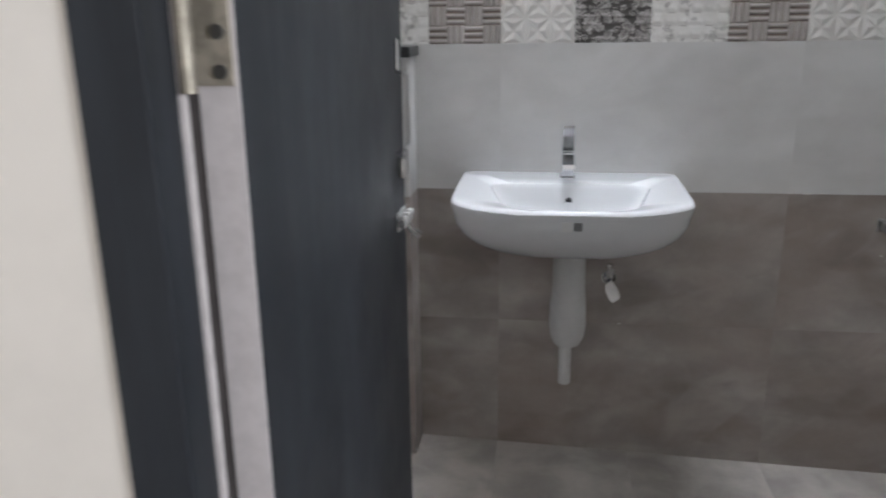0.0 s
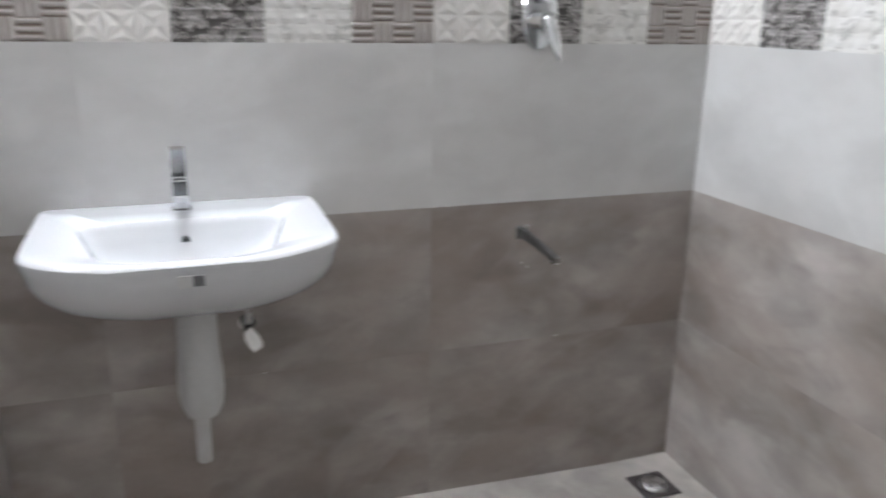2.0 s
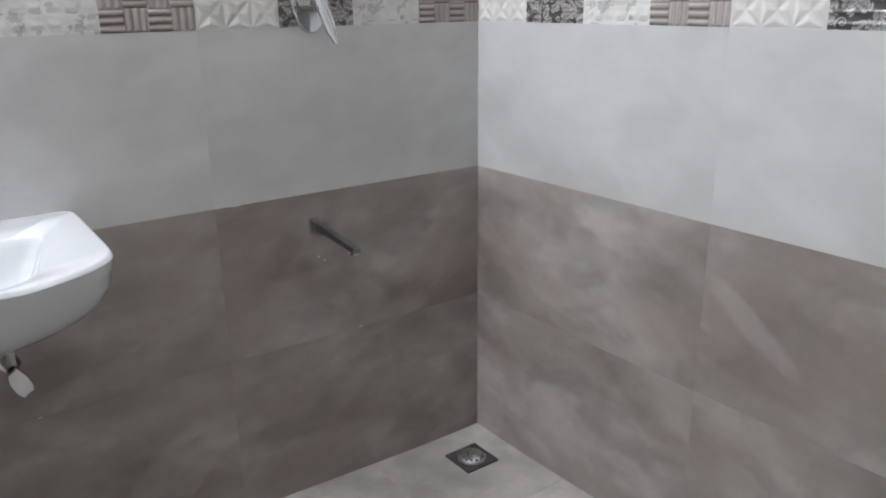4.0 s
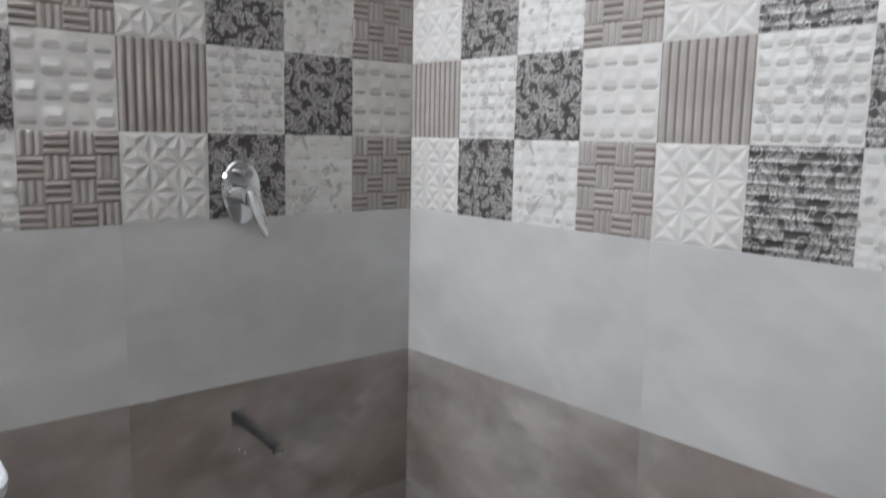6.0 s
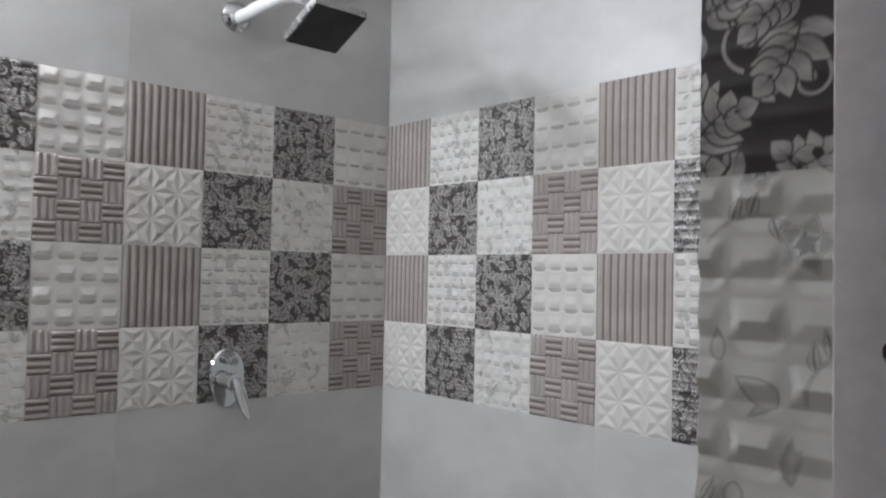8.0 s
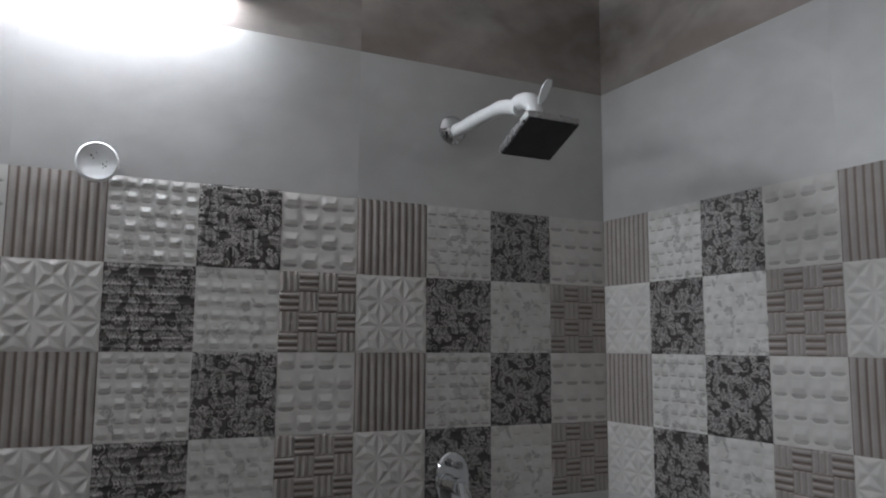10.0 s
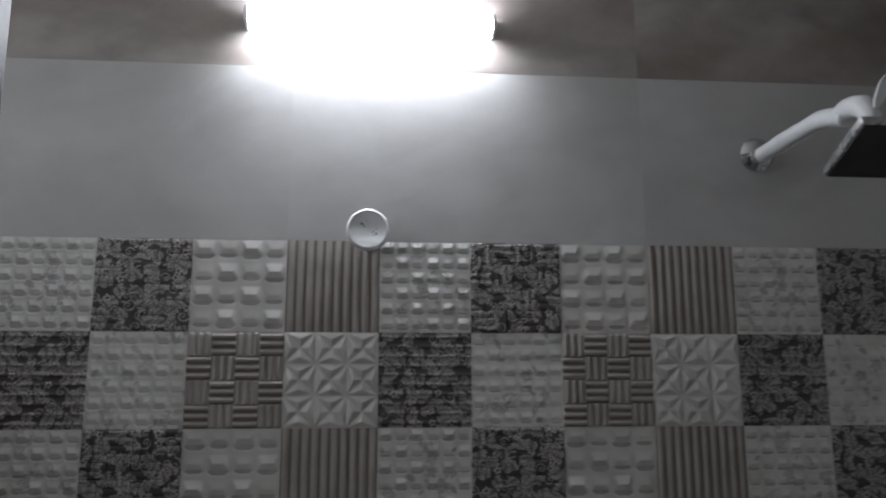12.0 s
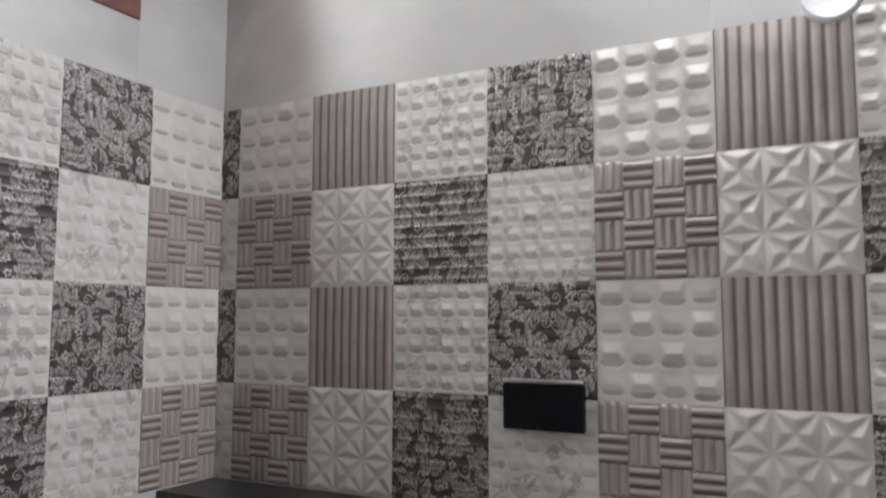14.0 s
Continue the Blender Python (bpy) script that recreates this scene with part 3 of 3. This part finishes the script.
def outline(hw, back, front, bulge, n, z, corner=7.0, trap=0.0):
    """A rounded D in plan: straight back, bowed front."""
    pts = []
    cy, hd = (back + front) / 2, (back - front) / 2
    for k in range(n):
        a = 2 * math.pi * (k + 0.5) / n
        c, s = math.cos(a), math.sin(a)
        power = 24.0 if s > 0 and corner > 4.5 and not trap else corner
        x = math.copysign(abs(c) ** (2 / power), c)
        y = math.copysign(abs(s) ** (2 / power), s)
        wide = hw * (1 + trap * y)
        py = cy + hd * y
        if y < 0:
            py -= bulge * (-y) * (1 - x * x)
        pts.append((BXC + wide * x, py, z + (0.03 * (py - 1.94) if z > 0.78 else 0)))
    return pts


rings = []
for s in (1.0, 0.985, 0.95, 0.88, 0.78, 0.64, 0.46, 0.26, 0.1):
    drop = 0.145 * s
    shrink = math.sqrt(max(0.0, 1 - (0.97 * s) ** 2.3))
    hw = 0.06 + (HW - 0.06) * shrink
    front = 2.18 - (2.18 - 1.94) * (0.25 + 0.75 * shrink)
    rings.append(outline(hw, YB - 0.001, front, 0.095 * shrink, N, 0.812 - drop, 7.0))
rings.append(outline(HW, YB - 0.001, 1.937, 0.097, N, 0.812, 9.0))
rings.append(outline(HW + 0.001, YB - 0.001, 1.936, 0.098, N, 0.826, 9.0))
rings.append(outline(HW - 0.002, YB - 0.003, 1.939, 0.097, N, 0.8315, 9.0))
rings.append(outline(HW - 0.006, YB - 0.006, 1.943, 0.096, N, 0.8333, 9.0))
rings.append(outline(0.190, 2.160, 1.906, 0.034, N, 0.8325, 8.0, 0.15))
rings.append(outline(0.1865, 2.1565, 1.9095, 0.034, N, 0.8295, 8.0, 0.15))
rings.append(outline(0.1825, 2.1525, 1.9135, 0.033, N, 0.8190, 8.0, 0.15))
rings.append(outline(0.170, 2.142, 1.926, 0.028, N, 0.79, 7.0, 0.14))
rings.append(outline(0.148, 2.128, 1.945, 0.020, N, 0.752, 5.0, 0.13))
rings.append(outline(0.11, 2.105, 1.985, 0.0, N, 0.732, 3.0, 0.1))
rings.append(outline(0.03, 2.075, 2.02, 0.0, N, 0.728, 2.0))
on(basin, "bowl", loft(rings), CERAMIC, "", True)
on(basin, "overflow_hole", tube([(BXC, 2.150, 0.797), (BXC, 2.140, 0.794)], 0.009, 16), RUBBER, "dark overflow hole", True)
on(basin, "drain_ring", tube([(BXC, 2.047, 0.7275), (BXC, 2.047, 0.7305)], 0.026, 20), CHROME, "", True)
on(basin, "sticker", box(BXC + 0.004, BXC + 0.024, 1.8385, 1.8410, 0.792, 0.812), STICKER, "small dark square sticker")
on(basin, "sticker", box(BXC - 0.022, BXC + 0.003, 1.8385, 1.8410, 0.790, 0.813), DIMMED_WHITE, "small pale sticker")
# trap cover and waste pipe
TX, TY = 0.141, 2.12


def turned(profile, cx, cy, n=24, flat=1.0):
    return loft([[(cx + r * math.cos(2 * math.pi * k / n), cy + flat * r * math.sin(2 * math.pi * k / n), z) for k in range(n)] for r, z in profile])


# Trap and pipe are white; the basin's shade on them is in the colour.
on(basin, "trap_cover", turned(((0.043, 0.70), (0.043, 0.62), (0.044, 0.56), (0.049, 0.50), (0.050, 0.455), (0.046, 0.42), (0.034, 0.395), (0.018, 0.388)), TX, TY), DIMMED_WHITE, "white plastic trap cover", True)
on(basin, "waste_pipe", tube([(TX - 0.004, TY, 0.40), (TX - 0.004, TY, 0.30), (TX - 0.004, TY + 0.004, 0.275)], 0.0165, 16), DIMMED_WHITE, "white waste pipe", True)

# ---- pillar tap ----
tap = thing("basin_tap", "chrome single-lever pillar tap on the washbasin", "tap", (BXC - 0.003, 2.235, 0.832))
tx, ty = BXC - 0.003, 2.235
on(tap, "base_ring", box(tx - 0.021, tx + 0.021, ty - 0.021, ty + 0.021, 0.8405, 0.846, 0.002), CHROME)
tap_body = on(tap, "body", box(tx - 0.0165, tx + 0.0165, ty - 0.018, ty + 0.018, 0.846, 0.912, 0.003), CHROME, "", True)
bm = loft([[(tx + sx * 0.0160, y, z + sz * h) for sx, sz in ((-1, -1), (1, -1), (1, 1), (-1, 1))] for y, z, h in ((ty - 0.0185, 0.898, 0.011), (ty - 0.06, 0.893, 0.009), (ty - 0.095, 0.886, 0.007))])
on(tap, "spout", bm, CHROME)
# Lever of the same chrome tap, its dark reflection painted in.
bm = loft([[(tx + sx * w, ty + 0.012 - d, z + sz * 0.004) for sx, sz in ((-1, -1), (1, -1), (1, 1), (-1, 1))] for d, z, w in ((0.0, 0.917, 0.0160), (0.018, 0.930, 0.0160), (0.040, 0.962, 0.0155), (0.048, 0.985, 0.0150))])
under(tap_body, on(tap, "lever", bm, DARK_REFLECT_CHROME, "chrome lever with dark reflections put into its colour"))

# ---- angle valve under the basin ----
valve = thing("angle_valve", "chrome angle stop valve on the brown tiles", "valve", (0.262, YB, 0.535))
on(valve, "flange", tube([(0.262, YB - 0.0005, 0.535), (0.262, YB - 0.008, 0.535)], 0.021, 20), CHROME, "", True)
valve_body = on(valve, "body", tube([(0.262, YB - 0.008, 0.535), (0.262, YB - 0.055, 0.535)], 0.012, 14), CHROME, "", True)
on(valve, "outlet", tube([(0.262, YB - 0.040, 0.535), (0.262, YB - 0.040, 0.585)], 0.009, 12), STEEL, "", True)
bm = loft([[(0.262 + p * w + f * 0.018, YB - 0.062 - 0.012 * q, 0.530 - f * 0.044 + p * 0.006) for p, q in ((-1, 0), (1, 0), (1, 1), (-1, 1))] for f, w in ((-0.25, 0.009), (0.2, 0.016), (0.7, 0.016), (1.0, 0.010))])
under(valve_body, on(valve, "handle", bm, CHROME, "", True))

# ---- bath spout ----
SX, SZ = 0.999, 0.707
spout = thing("bath_spout", "slim square chrome bath spout on the brown tiles", "spout", (SX, YB, SZ))
on(spout, "flange", box(SX - 0.020, SX + 0.020, YB - 0.006, YB - 0.0005, SZ - 0.020, SZ + 0.020, 0.002), CHROME)
# Chrome arm; the brown tiles it mirrors are stood for by dark colour.
bm = loft([[(SX + sx * 0.0095, y, z + sz * h) for sx, sz in ((-1, -1), (1, -1), (1, 1), (-1, 1))] for y, z, h in ((YB - 0.006, SZ, 0.012), (YB - 0.10, SZ - 0.007, 0.009), (YB - 0.209, SZ - 0.018, 0.007))])
bmesh.ops.bevel(bm, geom=list(bm.edges), offset=0.0015, segments=2, affect="EDGES")
spout_arm = on(spout, "arm", bm, SCREW_DIM_CHROME, "", True)
tip = on(spout, "tip", box(SX - 0.0105, SX + 0.0105, YB - 0.2135, YB - 0.2092, SZ - 0.0255, SZ - 0.0105, 0.0015), CHROME, "bright chrome tip")
under(spout_arm, tip)
on(spout, "outlet", box(SX - 0.009, SX + 0.009, YB - 0.206, YB - 0.188, SZ - 0.031, SZ - 0.0245, 0.001), STEEL)

# ---- shower mixer ----
mixer = thing("shower_mixer", "chrome concealed shower mixer with lever and diverter knob", "mixer", (1.016, YB, 1.265))


def oval_ring(cx, cz, w, h, y, n=36, egg=0.12):
    return [(cx + w * (1 + egg * math.sin(a)) * math.cos(a), y, cz + h * math.sin(a)) for a in [2 * math.pi * k / n for k in range(n)]]


on(mixer, "plate", loft([oval_ring(1.016, 1.262, 0.050, 0.078, YB - 0.003), oval_ring(1.016, 1.262, 0.050, 0.078, YB - 0.012), oval_ring(1.016, 1.262, 0.046, 0.074, YB - 0.017)]), CHROME, "oval chrome plate", True)
on(mixer, "diverter_knob", tube([(1.016, YB - 0.017, 1.308), (1.016, YB - 0.030, 1.308), (1.017, YB - 0.034, 1.308), (1.017, YB - 0.052, 1.309)], [0.007, 0.007, 0.0105, 0.0105], 16), CHROME, "", True)
cartridge = on(mixer, "cartridge", tube([(1.016, YB - 0.017, 1.256), (1.016, YB - 0.045, 1.256), (1.016, YB - 0.047, 1.256), (1.016, YB - 0.062, 1.256)], [0.021, 0.021, 0.0235, 0.0235], 20), CHROME, "", True)
sections = [(math.cos(k * math.pi / 8), 0.5 + 0.5 * math.sin(k * math.pi / 8)) for k in range(16)]
bm = loft([[(1.016 + 0.02 * f + p * w, YB - 0.056 - 0.030 * f - q * 0.014, 1.268 - 0.105 * f) for p, q in sections] for f, w in ((0, 0.012), (0.12, 0.0165), (0.3, 0.0185), (0.55, 0.0175), (0.75, 0.0145), (0.9, 0.010), (1.0, 0.004))])
under(cartridge, on(mixer, "lever", bm, CHROME, "", True))

# ---- overhead shower ----
shower = thing("overhead_shower", "square overhead shower on a curved chrome arm", "shower", (1.016, YB, 2.218))
on(shower, "flange", turned(((0.041, 0), (0.041, 0.007), (0.034, 0.015), (0.019, 0.026)), 0, 0), CHROME, "", True)
shower.children[0].matrix_parent_inverse = Matrix.Identity(4)
shower.children[0].matrix_basis = Matrix.Rotation(radians(90), 4, "X")
rnd = random.Random(4)
bends = [(YB - 0.002 - 0.0175 * k, 2.2120 + 0.0004 * math.sin(k * 0.9) - (0.0006 * max(0, k - 13) ** 2)) for k in range(21)]
on(shower, "arm", tube([(1.016 + 0.0005 * math.sin(k * 1.7), y, z) for k, (y, z) in enumerate(bends)], [0.0178 + rnd.uniform(-0.0008, 0.0012) for k in bends], 16), PLASTIC, "arm still wrapped in creased white film", True)
on(shower, "elbow", tube([(1.018, 1.962, 2.200), (1.018, 1.945, 2.199), (1.018, 1.925, 2.198), (1.018, 1.905, 2.190), (1.018, 1.893, 2.176), (1.019, 1.884, 2.160), (1.019, 1.881, 2.150)], [0.018, 0.021, 0.0195, 0.0215, 0.018, 0.0185, 0.013], 16), PLASTIC, "", True)
on(shower, "film_flap", loft([[(1.022 + p * w, 1.870 - 0.04 * f + q * 0.003, 2.175 + 0.045 * f) for p, q in ((-1, -1), (1, -1), (1, 1), (-1, 1))] for f, w in ((0, 0.004), (0.3, 0.010), (0.8, 0.011), (1.0, 0.006))]), PLASTIC, "loose end of white wrapping film")
on(shower, "ball_joint", tube([(1.019, 1.882, 2.158), (1.019, 1.876, 2.135), (1.019, 1.870, 2.108)], [0.012, 0.014, 0.010], 16), CHROME, "", True)
HEADM = Matrix.Translation((1.019, 1.870, 2.098)) @ Matrix.Rotation(radians(-25), 4, "X")
head_body = on(shower, "head", box(-0.07, 0.07, -0.069, 0.069, -0.008, 0.010, 0.003), STEEL, "grey metal body of the shower head")
head_face = on(shower, "spray_face", box(-0.067, 0.067, -0.066, 0.066, -0.0115, -0.008, 0.001), RUBBER, "black spray face")
head_body.matrix_basis = HEADM
under(head_body, head_face)

# ---- round cap, switch plate, tube light, drain ----
cap = thing("pipe_cover", "round white plastic pipe cap with small specks", "pipe cover", (0.113, YB, 2.023))
on(cap, "disc", loft([[(0.113 + r * math.cos(a), y, 2.023 + r * math.sin(a)) for a in [2 * math.pi * k / 36 for k in range(36)]] for r, y in ((0.046, YB - 0.0085), (0.046, YB - 0.018), (0.044, YB - 0.0205), (0.041, YB - 0.0215), (0.038, YB - 0.0200))]), PLASTIC, "", True)
for dx, dz, r in ((-0.013, 0.012, 0.004), (-0.008, 0.006, 0.0025), (-0.002, 0.019, 0.002), (0.012, -0.006, 0.003), (0.018, -0.010, 0.0035), (0.019, 0.001, 0.002), (0.013, -0.014, 0.002)):
    on(cap, "speck", tube([(0.113 + dx, YB - 0.0206, 2.023 + dz), (0.113 + dx, YB - 0.0196, 2.023 + dz)], 0.65 * r, 8), DIRT_SHADE)

plate = thing("wall_plate", "glossy black wall plate with a chrome top edge", "wall plate", (-0.352, YB, 1.388))
on(plate, "front", box(-0.425, -0.279, YB - 0.018, YB - 0.002, 1.346, 1.424, 0.003), BLACKGLASS)
on(plate, "top_edge", box(-0.426, -0.278, YB - 0.020, YB - 0.001, 1.4245, 1.4345, 0.004), CHROME, "chrome top edge", True)

lamp = thing("tube_light", "lit white wall-mounted tube light on brown tiles", "tube light", (0.115, YB, 2.52))
LZ = 2.502
on(lamp, "base", box(-0.158, 0.388, YB - 0.006, YB - 0.0005, LZ - 0.018, LZ + 0.018), PLASTIC)
bm = loft([[(x, YB - 0.0065 - 0.050 * math.sin(a) ** 0.8, LZ + 0.021 * math.cos(a)) for a in [math.pi * k / 16 for k in range(17)]] for x in (-0.158, 0.388)])
on(lamp, "diffuser", bm, TUBE, "glowing white diffuser")
for x0, x1 in ((-0.168, -0.1585), (0.3885, 0.398)):
    on(lamp, "end_cap", box(x0, x1, YB - 0.058, YB - 0.0005, LZ - 0.019, LZ + 0.019, 0.003), PLASTIC)

dz = floor_z(*DRAIN)
drain = thing("floor_drain", "square floor drain with a domed pierced steel grate", "drain", (DRAIN[0], DRAIN[1], dz))
bm = bmesh.new()
for a, b, c, d in ((-0.058, 0.058, -0.058, -0.049), (-0.058, 0.058, 0.049, 0.058), (-0.058, -0.049, -0.049, 0.049), (0.049, 0.058, -0.049, 0.049)):
    box(DRAIN[0] + a, DRAIN[0] + b, DRAIN[1] + c, DRAIN[1] + d, dz - 0.004, dz + 0.0075, 0.0008, bm=bm)
on(drain, "frame", bm, DIRT_SHADE, "dark square frame")
# The floor has no hole: a dark plate paints the recess's shade.
on(drain, "well", box(DRAIN[0] - 0.0485, DRAIN[0] + 0.0485, DRAIN[1] - 0.0485, DRAIN[1] + 0.0485, dz - 0.004, dz + 0.0062), DIRT_SHADE, "dark plate for the shaded recess round the grate")
DOME = ((0.043, 0.0064), (0.043, 0.009), (0.039, 0.0145), (0.030, 0.019), (0.016, 0.022), (0.005, 0.0225))
grate = on(drain, "grate", turned([(r, dz + z) for r, z in DOME], *DRAIN, 32), STEEL, "domed steel grate", True)
for k in range(14):
    a = 2 * math.pi * k / 14
    c, e = math.cos(a), math.sin(a)
    under(grate, on(drain, "hole", tube([(DRAIN[0] + 0.034 * c, DRAIN[1] + 0.034 * e, dz + 0.0160), (DRAIN[0] + 0.0358 * c, DRAIN[1] + 0.0358 * e, dz + 0.0178)], 0.0036, 8), RUBBER))

# ---- tiles of the walls and the floor ----
back_spans = ((XL, -0.06), (-0.06, 0.74), (0.74, XR))
clad(wall_back, back_spans, back_at, 0)
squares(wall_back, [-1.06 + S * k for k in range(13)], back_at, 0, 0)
edge_soft = field_tile("soft_flower_tile", 96, soft_wedges, lambda u, v: blossom(u, v, 41), INKLIGHT, 0.05, 0.75)
edge_dark = field_tile("basket_floral_tile", 64, basket_blocks, lambda u, v: acanthus(u, v, 5), INKDARK, 0.05, 0.75)
for row in range(4):
    ob = new("tile", (edge_soft, edge_dark)[row % 2])
    ob.location, ob.parent = (XL, YB, 1.2 + S * row), wall_back

# dried grout left on the tiles


def grout_chip(parent, x, z, w, h, seed):
    rnd = random.Random(seed)
    turn = [(2 * math.pi * k / 9, rnd.uniform(0.6, 1.0)) for k in range(9)]
    rings = [[(x + f * w * r * math.cos(a), YB - d, z + f * h * r * math.sin(a)) for a, r in turn] for f, d in ((1.0, 0.0002), (0.8, 0.0010), (0.35, 0.0014))]
    part("grout_chip", loft(rings), CHIP, parent, "pale chip of dried grout")


for k, (x, z, w, h) in enumerate(((0.745, 0.792, 0.012, 0.0022), (0.790, 0.7915, 0.020, 0.0024), (0.828, 0.793, 0.009, 0.003), (1.004, 0.618, 0.004, 0.003), (1.020, 0.606, 0.003, 0.005), (0.30, 0.388, 0.006, 0.0016), (1.12, 0.389, 0.010, 0.0016))):
    grout_chip(wall_back, x, z, w, h, k)

right_spans = ((0, 0.8), (0.8, 1.6), (1.6, YB - YF))
clad(wall_right, right_spans, right_at, -90)
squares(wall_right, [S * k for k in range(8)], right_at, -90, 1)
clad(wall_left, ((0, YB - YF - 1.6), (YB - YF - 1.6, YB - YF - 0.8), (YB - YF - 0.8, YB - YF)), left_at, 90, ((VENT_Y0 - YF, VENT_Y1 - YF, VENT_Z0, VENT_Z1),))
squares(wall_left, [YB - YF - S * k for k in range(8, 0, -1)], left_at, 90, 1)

# inner face of the door wall, and the reveal beside the opening


def front_at(a, z):
    return (XR - a, YF, z)


clad(wall_front, ((0, XR - JR - T), (XR - JL, XR - XL)), front_at, 180)
for x0, x1 in ((JR + T, XR), (XL, JL)):
    big_tile(wall_front, (x1, YF, 1.2), 180, x1 - x0, 0.8, LIGHT)
rev0, rev1 = 0.556, YF + 0.002
rw = rev1 - rev0
rev_dark = field_tile("ribbed_floral_tile", 260, lambda u, v: 0.35 * ribs(u, v), lambda u, v: acanthus(u, v, 9, 7, 1.35), INKDARK, rw, 0.2)
rev_light = field_tile("bumped_flower_tile", 240, small_bumps, lambda u, v: np.clip(1.6 * blossom(u, v, 66), 0, 1), INKLIGHT, rw, 0.25)
for row in range(4):
    ob = new("tile", (rev_dark, rev_light)[row % 2])
    ob.matrix_world = Matrix.Translation((JR, rev1, 1.2 + S * row)) @ Matrix.Rotation(radians(-90), 4, "Z")
    ob.parent = wall_front
for z0, z1, m in ((-0.02, 0.388, DARK), (0.388, 0.791, DARK), (0.791, 1.2, LIGHT), (2.0, HEAD, LIGHT)):
    big_tile(wall_front, (JR, rev1, z0), -90, rw, z1 - z0, m)

FT = 0.4
for i in range(7):
    for j in range(5):
        x1, y1 = XR - FT * i, YB - FT * j
        x0, y0 = max(x1 - FT, XL), max(y1 - FT, YO + 0.06)
        if x1 <= XL + 0.01 or y1 <= YO + 0.07:
            continue
        g = 0.0003
        bm = bmesh.new()
        n = 4
        top = [[bm.verts.new((x0 + g + (x1 - x0 - 2 * g) * a / n, y0 + g + (y1 - y0 - 2 * g) * b / n, 0)) for a in range(n + 1)] for b in range(n + 1)]
        for r in top:
            for v in r:
                v.co.z = floor_z(v.co.x, v.co.y)
        for b in range(n):
            for a in range(n):
                bm.faces.new((top[b][a], top[b][a + 1], top[b + 1][a + 1], top[b + 1][a]))
        rim = [e for e in bm.edges if len(e.link_faces) == 1]
        for v in [g2 for g2 in bmesh.ops.extrude_edge_only(bm, edges=rim)["geom"] if isinstance(g2, bmesh.types.BMVert)]:
            v.co.z = -0.11
        part("tile", bm, FLOOR, floor)
